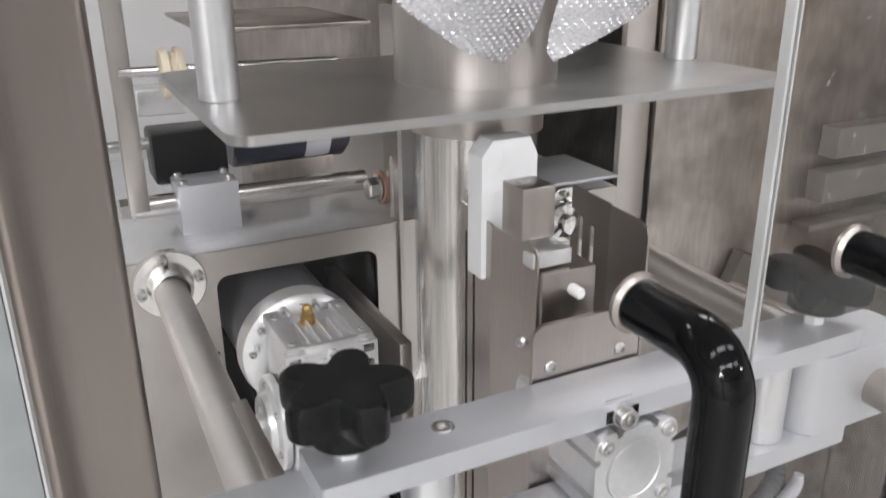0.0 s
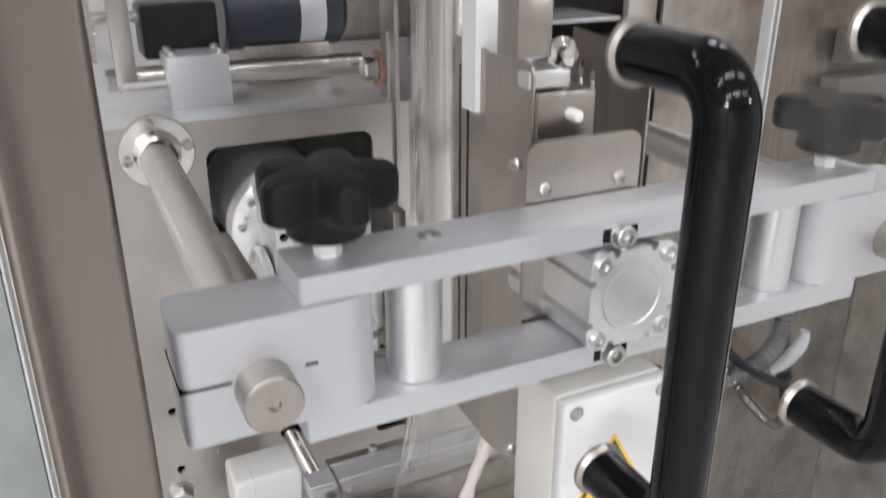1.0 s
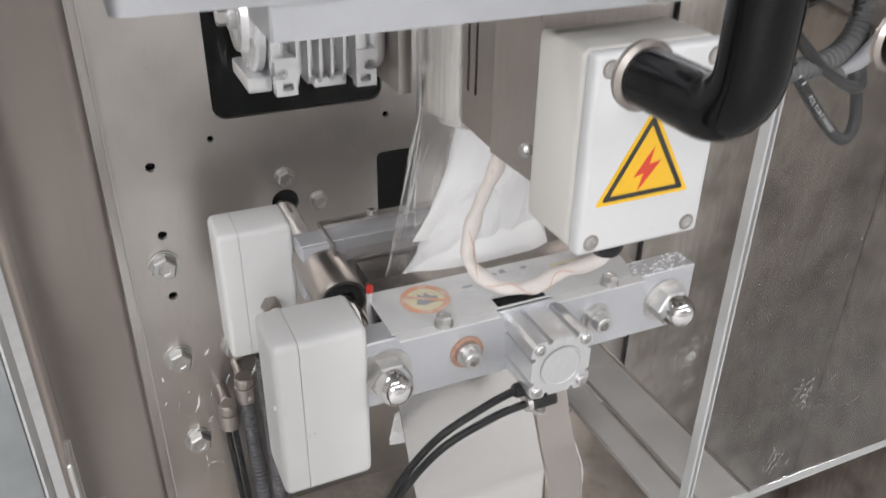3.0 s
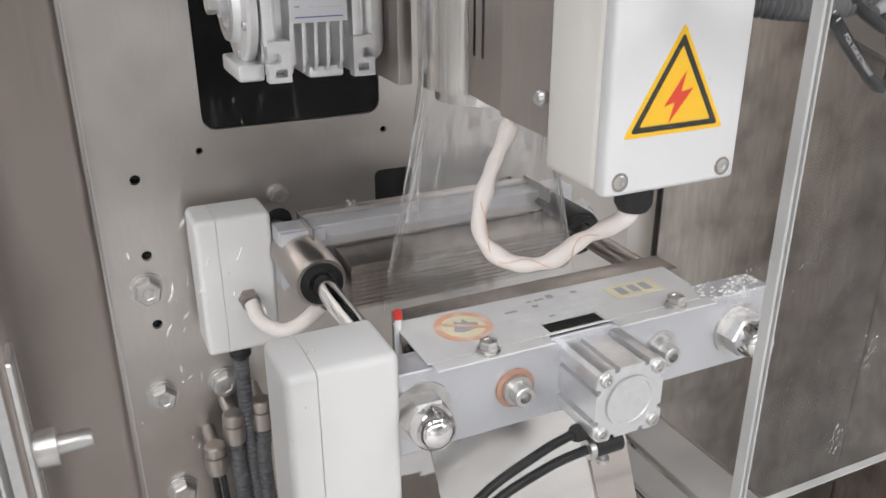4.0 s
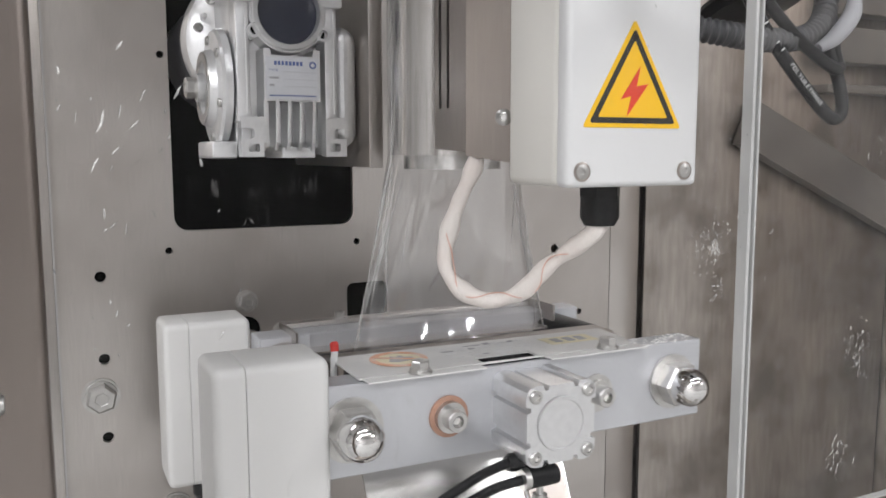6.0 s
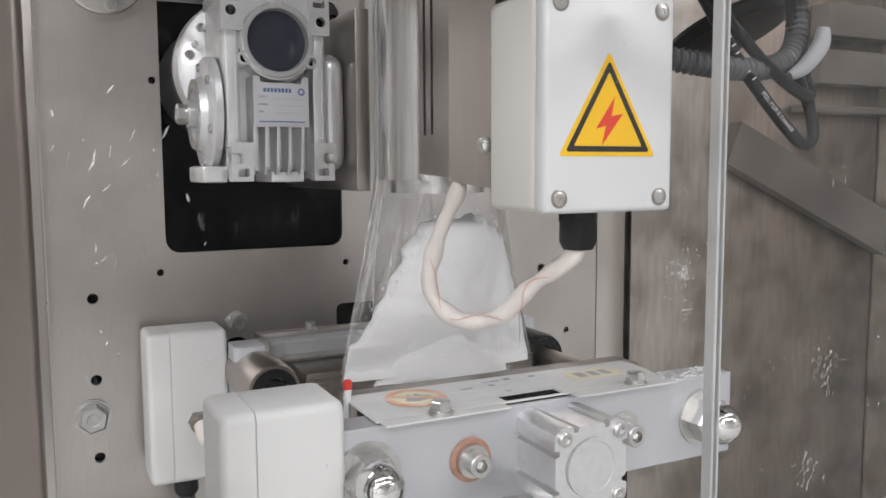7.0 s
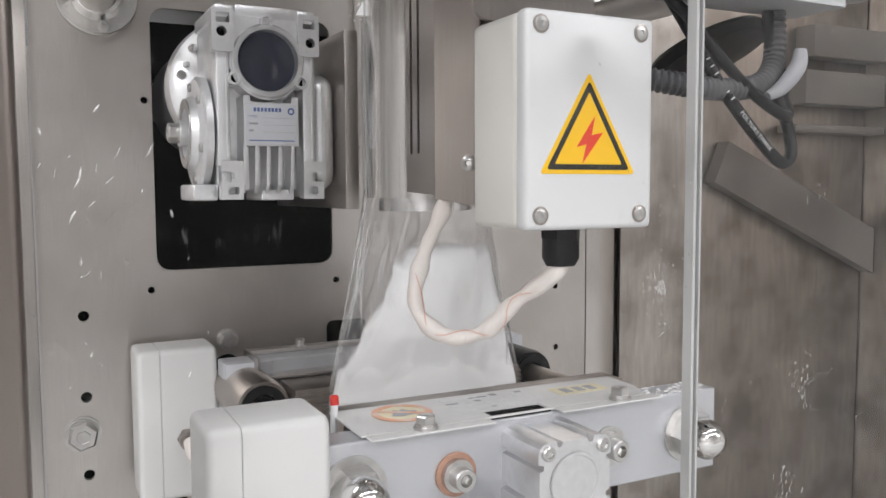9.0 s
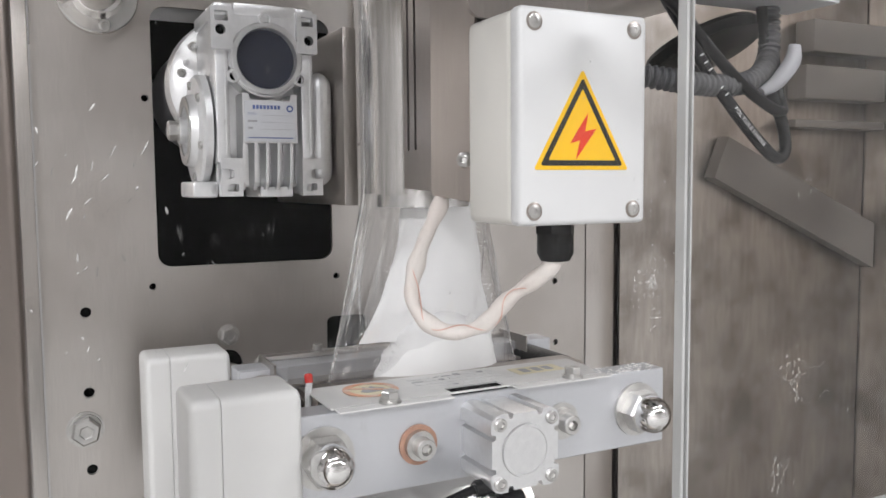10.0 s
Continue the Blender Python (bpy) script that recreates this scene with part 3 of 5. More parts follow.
def flap(pts, y0, bow):
    """A bent piece of foil: outline in x and z, bowed towards the door."""
    bm = B()
    n = 60
    xs = [p[0] for p in pts]
    zs = [p[1] for p in pts]
    x0, x1, z0, z1 = min(xs), max(xs), min(zs), max(zs)

    def inside(x, z):
        c = False
        for (a, b), (e, f) in zip(pts, pts[1:] + pts[:1]):
            if (b > z) != (f > z) and x < (e - a) * (z - b) / (f - b) + a:
                c = not c
        return c
    grid = {}
    for i in range(n * 2 + 1):
        for j in range(n * 2 + 1):
            x, z = x0 + (x1 - x0) * i / n / 2, z0 + (z1 - z0) * j / n / 2
            row = math.floor(z / 0.0026)
            emboss = 0.0011 * math.sin(math.pi * (z / 0.0026 - row)) ** 2 * math.sin(math.pi * (x / 0.0058 + 0.5 * (row % 2))) ** 2
            y = y0 - bow * math.sin(math.pi * (x - x0) / (x1 - x0)) - (z - z0) * 0.45 - emboss
            grid[i, j] = (x, y, z)
    vs = {}
    for i in range(n * 2):
        for j in range(n * 2):
            cx, cz = (grid[i, j][0] + grid[i + 1, j + 1][0]) / 2, (grid[i, j][2] + grid[i + 1, j + 1][2]) / 2
            if inside(cx, cz):
                bm.faces.new([vs.setdefault(k, bm.verts.new(grid[k]) if k not in vs else None) or vs[k] for k in ((i, j), (i + 1, j), (i + 1, j + 1), (i, j + 1))])
    ext = bmesh.ops.extrude_face_region(bm, geom=bm.faces[:])
    bmesh.ops.translate(bm, vec=(0, 0.0006, 0), verts=[v for v in ext["geom"] if isinstance(v, bmesh.types.BMVert)])
    bmesh.ops.recalc_face_normals(bm, faces=bm.faces[:])
    return bm


fs = thing("foil_shoulder", (TX, 0.15, 1.32), "embossed silver foil folded over the forming shoulder", "foil")
part("flap", flap([(0.110, 1.375), (0.130, 1.358), (0.165, 1.335), (0.198, 1.324), (0.206, 1.330), (0.218, 1.345), (0.224, 1.385), (0.2, 1.42), (0.11, 1.42)], 0.147, 0.012), FOIL, fs)
part("flap", flap([(0.230, 1.342), (0.232, 1.328), (0.238, 1.322), (0.246, 1.327), (0.292, 1.354), (0.318, 1.375), (0.318, 1.42), (0.23, 1.42)], 0.147, 0.012), FOIL, fs)

# ---- back-seal unit in front of the tube ----
bs = thing("back_seal_unit", (0.2, 0.09, 0.947), "back seal heater with slotted stainless guide plates", "sealing unit")


def slotted(a, b, z0, z1, slots, taper, name="guide_plate", corner=0.008):
    """A thin upright plate from plan point a to plan point b, with upright slots."""
    a, b = Vector((*a, 0)), Vector((*b, 0))
    w = (b - a).length
    d = (b - a).normalized()
    nrm = Vector((0, 0, 1)).cross(d)
    outer = [(0, z0 + taper), (w, z0), (w, z1 - 0.008), (w - 0.002, z1 - 0.003), (w - 0.008, z1), (0, z1)] if corner else [(0, z0 + taper), (w, z0 + taper * 0.6), (w, z1 - 0.001), (0, z1 + 0.003)]
    return part(name, sheet(B(), outer, [rounded(s0, s1, q0, q1, (s1 - s0) * 0.48, 3) for s0, s1, q0, q1 in slots],
                            lambda p, q: a + d * p + Vector((0, 0, q)), nrm * 0.0015), STEEL_MID, bs)


slotted((0.182, 0.163), (0.1815, 0.121), 0.957, 1.2295, [(0.006, 0.0092, 0.985, 1.215), (0.017, 0.0202, 0.985, 1.212)], 0.004, corner=0.0)
slotted((0.1815, 0.121), (0.188, 0.078), 0.953, 1.2275, [], 0.004, name="guide_plate_wing")
slotted((0.269, 0.160), (0.273, 0.121), 1.100, 1.2295, [(0.008, 0.0125, 1.13, 1.212), (0.020, 0.0245, 1.13, 1.208)], 0.0, corner=0.0)
slotted((0.273, 0.121), (0.2696, 0.078), 1.100, 1.2275, [], 0.0, name="guide_plate_wing")
part("heater_bar", box(B(), 0.195, 0.222, 0.082, 0.150, 0.965, 1.20, 0.002), STEEL_MID, bs)
part("clamp_block", box(B(), 0.183, 0.2058, 0.088, 0.112, 1.2275, 1.2600, 0.0012), STEEL_MID, bs, "grey steel clamp block")
part("clamp_screw", lathe(B(), (0.1925, 0.103, 1.2600), (0, 0, 1), [(0.0042, 0), (0.0042, 0.0006), (0.0024, 0.0006), (0.0020, 0.0002), (0, 0.0002)], 18), ZINC, bs)
part("lower_block", box(B(), 0.190, 0.229, 0.075, 0.115, 1.176, 1.210, 0.0015), STEEL_MID, bs)
part("step", box(B(), 0.186, 0.214, 0.080, 0.112, 1.212, 1.222, 0.0012), ALU_BRIGHT, bs)
wb = B()
sheet(wb, [(0.178, 1.19), (0.218, 1.19), (0.218, 1.268), (0.2125, 1.280), (0.186, 1.280), (0.178, 1.270)], [], XZ(0.128), (0, 0.018, 0))
part("slide_block", wb, HDPE, bs, "white plastic slide block")
part("ledge", box(B(), 0.222, 0.30, 0.150, 0.215, 1.236, 1.2385, 0.0006), ALU, bs)
part("pivot", lathe(B(), (0.236, 0.125, 1.222), (0, -1, 0), [(0, 0), (0.011, 0), (0.011, 0.003), (0.006, 0.005), (0.006, 0.012), (0, 0.013)], 20), CHROME, bs)
part("mount_plate", sheet(B(), rounded(0.170, 0.246, 1.05, 1.190, 0.008), [ring2(0.1815, 1.163, 0.0022, 10), ring2(0.2325, 1.163, 0.0022, 10)], XZ(0.052), (0, 0.003, 0)), STEEL_MID, bs, "rounded stainless mounting plate")
for sx in (0.182, 0.232):
    pan_screw(bs, (sx, 0.052, 1.163), (0, -1, 0), 0.0042)
pan_screw(bs, (0.171, 0.066, 1.175), (-0.8, -0.6, 0), 0.004)
pan_screw(bs, (0.179, 0.074, 0.977), (-0.6, -0.8, 0), 0.0045)
part("stud", lathe(B(), (0.2113, 0.075, 1.1975), (0, -1, 0), [(0, 0), (0.0036, 0), (0.0036, 0.0085), (0.0030, 0.0095), (0, 0.0095)], 14), HDPE, bs, "white plastic stud")

# ---- clamp frame on two guide rods ----
cf = thing("clamp_frame", (0.215, 0.03, 1.069), "silver aluminium frame of two bars clamped on guide rods", "machine frame")
F0, F1 = 0.012, 0.050
part("upper_bar", sheet(B(), rounded(0.030, 0.400, F0, F1, 0.001, 1), [rounded(0.1945, 0.2135, F0 + 0.003, F0 + 0.004, 0.0003, 1), ring2(0.104, 0.035, 0.0065)], XY(1.142), (0, 0, 0.0135)), ALU, cf)
part("lower_bar", sheet(B(), rounded(0.029, 0.400, F0, F1, 0.001, 1), [], XY(1.069), (0, 0, 0.0140)), ALU, cf)
for c in (0.093, 0.338):
    part("spacer", cyl(B(), (c, 0.031, 1.083), (c, 0.031, 1.142), 0.0145, 0.0006, 32), ALU_BRIGHT, cf, "round aluminium spacer")
for side, cx in ((-1, 0.0175), (1, 0.4125)):
    s0, s1 = (cx - 0.0435, cx + 0.043)
    s0, s1 = (s0, s1 + 0.0075) if side < 0 else (s0 - 0.0115, s1)
    plan = []
    for px, py, pr, a0 in ((s1, 0.052, 0.006, 0), (s0, 0.052, 0.006, 90), (s0, F0 - 0.002, 0.006 if side < 0 else 0.017, 180), (s1, F0 - 0.002, 0.017 if side < 0 else 0.006, 270)):
        ox = -pr if px == s1 else pr
        oy = -pr if py > 0.05 else pr
        plan += [(px + ox + pr * math.cos(radians(a0 + 15 * k)), py + oy + pr * math.sin(radians(a0 + 15 * k))) for k in range(7)]
    blk = part("clamp_block", sheet(B(), plan, [], XY(1.0835), (0, 0, 0.0580)), ALU, cf, "split aluminium clamp block with a rounded end")
    # slits are thin black boxes, their shade painted in
    part("slit", box(B(), s0 - 0.0004 if side < 0 else s1 - 0.022, s0 + 0.022 if side < 0 else s1 + 0.0004, F0 - 0.0024, 0.0524, 1.1125, 1.1137), DARK, blk)
    part("slit", box(B(), cx + 0.012, cx + 0.018, F0 - 0.0024, 0.03, 1.1128, 1.1140), DARK, blk)
    ax = 0.010 if side < 0 else 0.420
    axle = part("rod_end", lathe(B(), (ax, F0 - 0.002, 1.108), (0, -1, 0), [(0, 0), (0.0135, 0), (0.0135, 0.0178), (0.0128, 0.0185), (0.003, 0.0185), (0.003, 0.016), (0, 0.016)], 36), STEEL_MID, cf, "turned steel rod end")
    part("guide_rod", cyl(B(), (ax + 0.002, 0.050, 1.112), (ax + 0.006, 0.378, 1.115), 0.0140, 0.0006, 36), ROD, cf, "thick steel guide rod")
    part("key_flat", box(B(), ax + 0.008, ax + 0.018, 0.07, 0.16, 1.112, 1.1265, 0.001), STEEL, cf)
    fl = part("flange", lathe(B(), (ax + 0.008, 0.3995, 1.117), (0, -1, 0), [(0, 0), (0.031, 0), (0.031, 0.008), (0.030, 0.009), (0.020, 0.009), (0.0175, 0.022), (0.0145, 0.024)], 40), STEEL_TUBE, cf, "round steel flange bolted to the plate")
    for k in range(4):
        a = radians(100 + 90 * k)
        cap_screw(fl, (ax + 0.008 + 0.025 * math.cos(a), 0.3905, 1.117 + 0.025 * math.sin(a)), (0, -1, 0), 0.0042, 0.006)

for kx in (0.051, 0.379):
    kn = thing("star_knob", (kx, 0.035, 1.1555), "black plastic star knob on a threaded stud", "clamping knob", "star knobs")
    part("stud", lathe(B(), (kx, 0.035, 1.1555), (0, 0, 1), [(0.0068, 0), (0.0068, 0.006), (0.005, 0.006), (0.005, 0.012)], 6), HDPE, kn, "white nut and stud")
    part("hub", lathe(B(), (kx, 0.035, 1.1665), (0, 0, 1), [(0, 0), (0.0180, 0), (0.0188, 0.001), (0.0185, 0.011), (0.020, 0.0135)], 32), KNOB, kn)
    bm = B()
    prof = ((0.92, 1.178), (0.985, 1.180), (1.0, 1.184), (1.0, 1.193), (0.97, 1.196), (0.90, 1.198), (0.5, 1.1985))
    rings = []
    for k, z in prof:
        ring = []
        for i in range(90):
            a = 2 * math.pi * i / 90
            rr = 0.0285 + 0.0072 * math.cos(5 * a + 0.9) - 0.0008 * math.cos(10 * a + 1.8)
            ring.append(bm.verts.new((kx + k * rr * math.cos(a), 0.035 + k * rr * math.sin(a), z)))
        rings.append(ring)
    for a, b in zip(rings, rings[1:]):
        for i in range(90):
            bm.faces.new((a[i], a[(i + 1) % 90], b[(i + 1) % 90], b[i]))
    bm.faces.new(rings[0][::-1])
    bm.faces.new(rings[-1])
    part("lobed_grip", bm, KNOB, kn)


def air_cylinder(parent, cx, cz, y0, y1, half, name="air_cylinder"):
    """A compact square air cylinder with four corner screws and grooved sides."""
    side = [(-0.72, -1.0), (-0.52, -1.0), (-0.48, -0.86), (-0.38, -0.86), (-0.34, -0.97), (0.34, -0.97), (0.38, -0.86), (0.48, -0.86), (0.52, -1.0), (0.72, -1.0), (0.86, -0.96), (0.96, -0.86)]
    outline = []
    for k in range(4):
        co, si = ((1, 0), (0, 1), (-1, 0), (0, -1))[k]
        outline += [(cx + half * (a * co - b * si), cz + half * (a * si + b * co)) for a, b in side]
    body = part(name, sheet(B(), outline, [], XZ(y0 + 0.006), (0, y1 - y0 - 0.006, 0)), ALU_BRIGHT, parent, "compact silver air cylinder", smooth=25)
    head = [(cx + (a - cx) * 1.012, cz + (b - cz) * 1.012) for a, b in outline]
    part("head_plate", sheet(B(), head, [], XZ(y0), (0, 0.0056, 0)), ALU_BRIGHT, body, smooth=25)
    part("end_cap", lathe(B(), (cx, y0, cz), (0, -1, 0), [(0, 0.0006), (half * 0.60, 0.0006), (half * 0.62, 0.0014), (half * 0.68, 0.0014), (half * 0.70, 0.0002)], 40), ALU_BRIGHT, body)
    for sx in (-1, 1):
        for sz in (-1, 1):
            cap_screw(body, (cx + sx * half * 0.76, y0, cz + sz * half * 0.76), (0, -1, 0), half * 0.17, 0.0025)
    return body


air_cylinder(cf, 0.2115, 1.1115, 0.006, 0.09, 0.0285)
for sz in (1.147, 1.076):
    # black patch paints the shade inside the slot
    part("slot", box(B(), 0.1935, 0.2155, F0 - 0.0006, F0 + 0.001, sz - 0.004, sz + 0.004, 0.0002, 1), DARK, cf)
    cap_screw(cf, (0.204, F0, sz), (0, -1, 0), 0.0062, 0.0075, 0.0072)
cap_screw(cf, (0.104, 0.035, 1.1525), (0, 0, 1), 0.0062, 0.0034, 0)

# ---- junction box ----
jb = thing("junction_box", (0.214, 0.036, 0.943), "ivory plastic junction box with a yellow high-voltage sign", "junction box")
part("body", box(B(), 0.1755, 0.2525, 0.020, 0.064, 0.943, 1.0485, 0.004, 3), PLASTIC_CREAM, jb)
part("lid", box(B(), 0.1752, 0.2528, 0.0105, 0.0205, 0.9427, 1.0488, 0.003, 3), PLASTIC_LID, jb, "white plastic lid")
for sx in (0.1835, 0.2440):
    for sz in (0.950, 1.0413):
        # darker disc on the lid paints the shade of a recessed screw
        part("screw_well", lathe(B(), (sx, 0.0104, sz), (0, -1, 0), [(0.0, 0.0003), (0.0040, 0.0003), (0.0046, 0.0001), (0.0046, -0.002)], 20), STEEL_MID, jb)
        part("screw", lathe(B(), (sx, 0.0103, sz), (0, -1, 0), [(0.0034, 0), (0.0034, 0.0006), (0.0028, 0.0009), (0.0014, 0.0009), (0.0011, 0.0004), (0, 0.0004)], 16), ZINC, jb)


def tri(cx, cz, h, grow=0.0, rnd=0.0015):
    """An upright triangle of height h with slightly rounded corners."""
    w = h / math.sqrt(3)
    pts = [Vector((cx, cz + h * 2 / 3 + grow * 2)), Vector((cx - w - grow * 1.73, cz - h / 3 - grow)), Vector((cx + w + grow * 1.73, cz - h / 3 - grow))]
    out = []
    for i in range(3):
        p, a, b = pts[i], pts[i - 1], pts[(i + 1) % 3]
        out += [tuple(p + (a - p).normalized() * rnd), tuple(p + ((a - p).normalized() + (b - p).normalized()) * rnd * 0.35), tuple(p + (b - p).normalized() * rnd)]
    return out


SX, SZ = 0.2118, 0.9868
sign = part("warning_sign", sheet(B(), tri(SX, SZ, 0.048, 0.0006), [], XZ(0.0104), (0, -0.0003, 0)), SIGN_YELLOW, jb, "yellow triangle with a red lightning bolt")
part("border", sheet(B(), tri(SX, SZ, 0.0435, 0.0), [tri(SX, SZ, 0.0355, 0.0, 0.0008)], XZ(0.0101), (0, -0.0002, 0)), SIGN_BLACK, sign)
bolt_pts = [(0.0035, 0.0125), (-0.0075, -0.003), (-0.0015, -0.0015), (-0.0040, -0.0110), (0.0085, 0.0045), (0.0015, 0.0030)]
part("lightning", sheet(B(), [(SX + a, SZ + b - 0.0005) for a, b in bolt_pts], [], XZ(0.0101), (0, -0.0002, 0)), SIGN_RED, sign)
gland(jb, (0.216, 0.040, 0.943), (0, 0, -1), 0.0098, 0.021)
part("bracket", box(B(), 0.19, 0.24, 0.064, 0.085, 0.98, 1.03, 0.001), STEEL, jb)

# ---- braided cable from the junction box to the heater ----
cab = thing("heater_cable", (0.19, 0.09, 0.88), "white braided heater cable with a red tracer, hanging in a loop", "cable")
cp = spline([(0.216, 0.040, 0.924), (0.211, 0.042, 0.916), (0.199, 0.06, 0.900), (0.190, 0.075, 0.8835), (0.1765, 0.09, 0.8785), (0.1645, 0.1, 0.8865), (0.160, 0.105, 0.901), (0.169, 0.11, 0.926), (0.183, 0.115, 0.949), (0.189, 0.12, 0.960), (0.193, 0.122, 0.975)], 10)
cp = even(cp, 90)
part("sleeve", sweep(B(), cp, lambda f: 0.0046 + 0.0006 * math.sin(f * 31) + 0.0004 * math.sin(f * 67 + 1), 14), SLEEVE, cab)
tr = []
for i, p in enumerate(cp[10:60]):
    t = (cp[i + 11] - cp[i + 9]).normalized()
    u = Vector((0, -1, 0.35))
    u = (u - t * u.dot(t)).normalized()
    v = t.cross(u)
    a = math.sin(i * 0.35) * 0.8
    tr.append(p + (u * math.cos(a) + v * math.sin(a)) * 0.0049)
part("tracer", sweep(B(), tr, 0.0003, 6), RED_THREAD, cab)

# ---- gear motor ----
gm = thing("gear_motor", (0.12, 0.32, 0.955), "cast aluminium worm gearbox with nameplate, bolted in the cut-out", "gear motor")
GY = 0.270
GX, GZ = 0.121, 1.055
part("housing", box(B(), 0.086, 0.156, GY + 0.020, 0.352, 0.962, 1.086, 0.004), ALU_CAST, gm)
arc = [(GX + 0.0275 * math.cos(radians(-12 - 156 * k / 16)), GZ + 0.0275 * math.sin(radians(-12 - 156 * k / 16))) for k in range(17)]
part("front_face", sheet(B(), [(0.0937, 1.0885), (0.1478, 1.0885), (0.1478, 1.048), *arc, (0.0937, 1.048)], [ring2(GX, GZ, 0.0215, 40)], XZ(GY), (0, 0.020, 0)), ALU_CAST, gm, smooth=25)
for rx in (0.0845, 0.1468):
    part("rail", box(B(), rx, rx + 0.0092, GY + 0.0005, GY + 0.022, 0.980, 1.066, 0.0012), ALU_CAST, gm)
    part("rail_groove", box(B(), rx + 0.0062, rx + 0.0076, GY - 0.0003, GY + 0.002, 0.986, 1.060, 0.0003, 1), ALU_CAST, gm)
for ex, hx_, hz_ in ((0.0812, 0.0880, 1.0735), (0.1430, 0.1520, 1.0695)):
    part("ear", sheet(B(), rounded(ex, ex + 0.0155, 1.0600, 1.0895, 0.0012, 2), [ring2(hx_, hz_, 0.0036, 18), rounded(ex + 0.003, ex + 0.0125, 1.0795, 1.0865, 0.001, 2)], XZ(GY - 0.004), (0, 0.009, 0)), ALU_CAST, gm, smooth=25)
    # black disc paints the depth of the hole
    part("ear_hole", lathe(B(), (hx_, GY + 0.0035, hz_), (0, -1, 0), [(0, 0), (0.0037, 0), (0.0037, 0.001), (0, 0.001)], 16), DARK, gm)
part("bore_ring", lathe(B(), (GX, GY, GZ), (0, -1, 0), [(0.0215, -0.004), (0.0215, 0.0022), (0.0221, 0.0032), (0.0252, 0.0032), (0.0262, 0.0022), (0.0266, -0.001)], 48), ALU_BRIGHT, gm)
part("bore_plug", lathe(B(), (GX, GY + 0.004, GZ), (0, -1, 0), [(0, 0), (0.0216, 0), (0.0216, -0.004)], 40), MOTOR_BLUE, gm, "dark rubber bore plug")
for deg in (91, 209, 330):
    a = radians(deg)
    lug = part("lug", lathe(B(), (GX + 0.0277 * math.cos(a), GY, GZ + 0.0277 * math.sin(a)), (0, -1, 0), [(0.0050, -0.012), (0.0050, 0.0028), (0.0045, 0.0034), (0.0031, 0.0034), (0.0029, -0.003), (0, -0.003)], 22), ALU_CAST, gm)
    # black disc paints the shade down the lug hole
    part("lug_hole", lathe(B(), (GX + 0.0277 * math.cos(a), GY + 0.002, GZ + 0.0277 * math.sin(a)), (0, -1, 0), [(0, 0), (0.0029, 0), (0.0029, 0.001), (0, 0.001)], 14), DARK, gm)
for fx, way in ((0.0945, -1), (0.1530, 1)):
    edge_x, inner = fx + way * 0.0085, fx - way * 0.0070
    notch = [(edge_x, 0.9685), (fx + way * 0.0015, 0.9685), (fx - way * 0.0006, 0.9700), (fx - way * 0.0006, 0.9745), (fx + way * 0.0015, 0.9758), (edge_x, 0.9758)]
    part("foot", sheet(B(), [(inner, 0.9835), (inner, 0.9560), (edge_x, 0.9560), *notch, (edge_x, 0.9835)], [rounded(min(fx - 0.004, fx + 0.004), fx + 0.004, 0.9595, 0.9650, 0.001, 2)], XZ(GY - 0.002), (0, 0.010, 0)), ALU_CAST, gm, smooth=25)
    part("foot_web", box(B(), fx - 0.006, fx + 0.006, GY + 0.009, GY + 0.028, 0.9575, 0.983, 0.001), ALU_CAST, gm)
part("side_foot", box(B(), 0.069, 0.087, GY + 0.014, GY + 0.07, 0.955, 0.967, 0.002), ALU_CAST, gm)
for fx in (0.1035, 0.1120, 0.1205, 0.1290, 0.1385):
    part("cooling_fin", sheet(B(), [(GY - 0.0005, 0.996), (GY + 0.003, 0.966), (GY + 0.006, 0.9605), (GY + 0.024, 0.9605), (GY + 0.024, 0.996)], [], YZ(fx - 0.0011), (0.0022, 0, 0)), ALU_CAST, gm, smooth=20)
part("sump", box(B(), 0.117, 0.142, GY + 0.010, GY + 0.060, 0.955, 0.963, 0.0015), ALU_CAST, gm)
npl = part("nameplate", box(B(), 0.1035, 0.1415, GY - 0.0028, GY - 0.002, 0.9955, 1.0246, 0.0003, 1), LABEL, gm, "silver nameplate with blue print")
part("plate_backing", sheet(B(), [(0.1025, 0.9945), (0.1425, 0.9945), (0.1425, 1.0300), (0.1380, 1.0300), (0.1370, 1.0255), (0.1080, 1.0255), (0.1070, 1.0300), (0.1025, 1.0300)], [], XZ(GY - 0.002), (0, 0.022, 0)), ALU_CAST, gm, smooth=25)
for k in range(8):
    part("logo_bar", box(B(), 0.1095 + 0.0026 * k, 0.1113 + 0.0026 * k, GY - 0.0031, GY - 0.0028, 1.0188, 1.0216), BLUE_PRINT, npl)
part("mark", lathe(B(), (0.1368, GY - 0.0028, 1.0195), (0, -1, 0), [(0.0026, 0.0003), (0.0014, 0.0003)], 16), BLUE_PRINT, npl)
for k, (w, zz) in enumerate(((0.0, 1.0145), (0.012, 1.0095), (0.006, 1.0045))):
    if w:
        part("print_bar", box(B(), 0.106, 0.106 + w * 0.55, GY - 0.0031, GY - 0.0028, zz, zz + 0.0014), GREY_PRINT, npl)
    part("rule", box(B(), 0.116, 0.139, GY - 0.0031, GY - 0.0028, zz - 0.0002, zz), GREY_PRINT, npl)
part("print_bar", box(B(), 0.106, 0.139, GY - 0.0031, GY - 0.0028, 0.9978, 0.9986), BLUE_PRINT, npl)
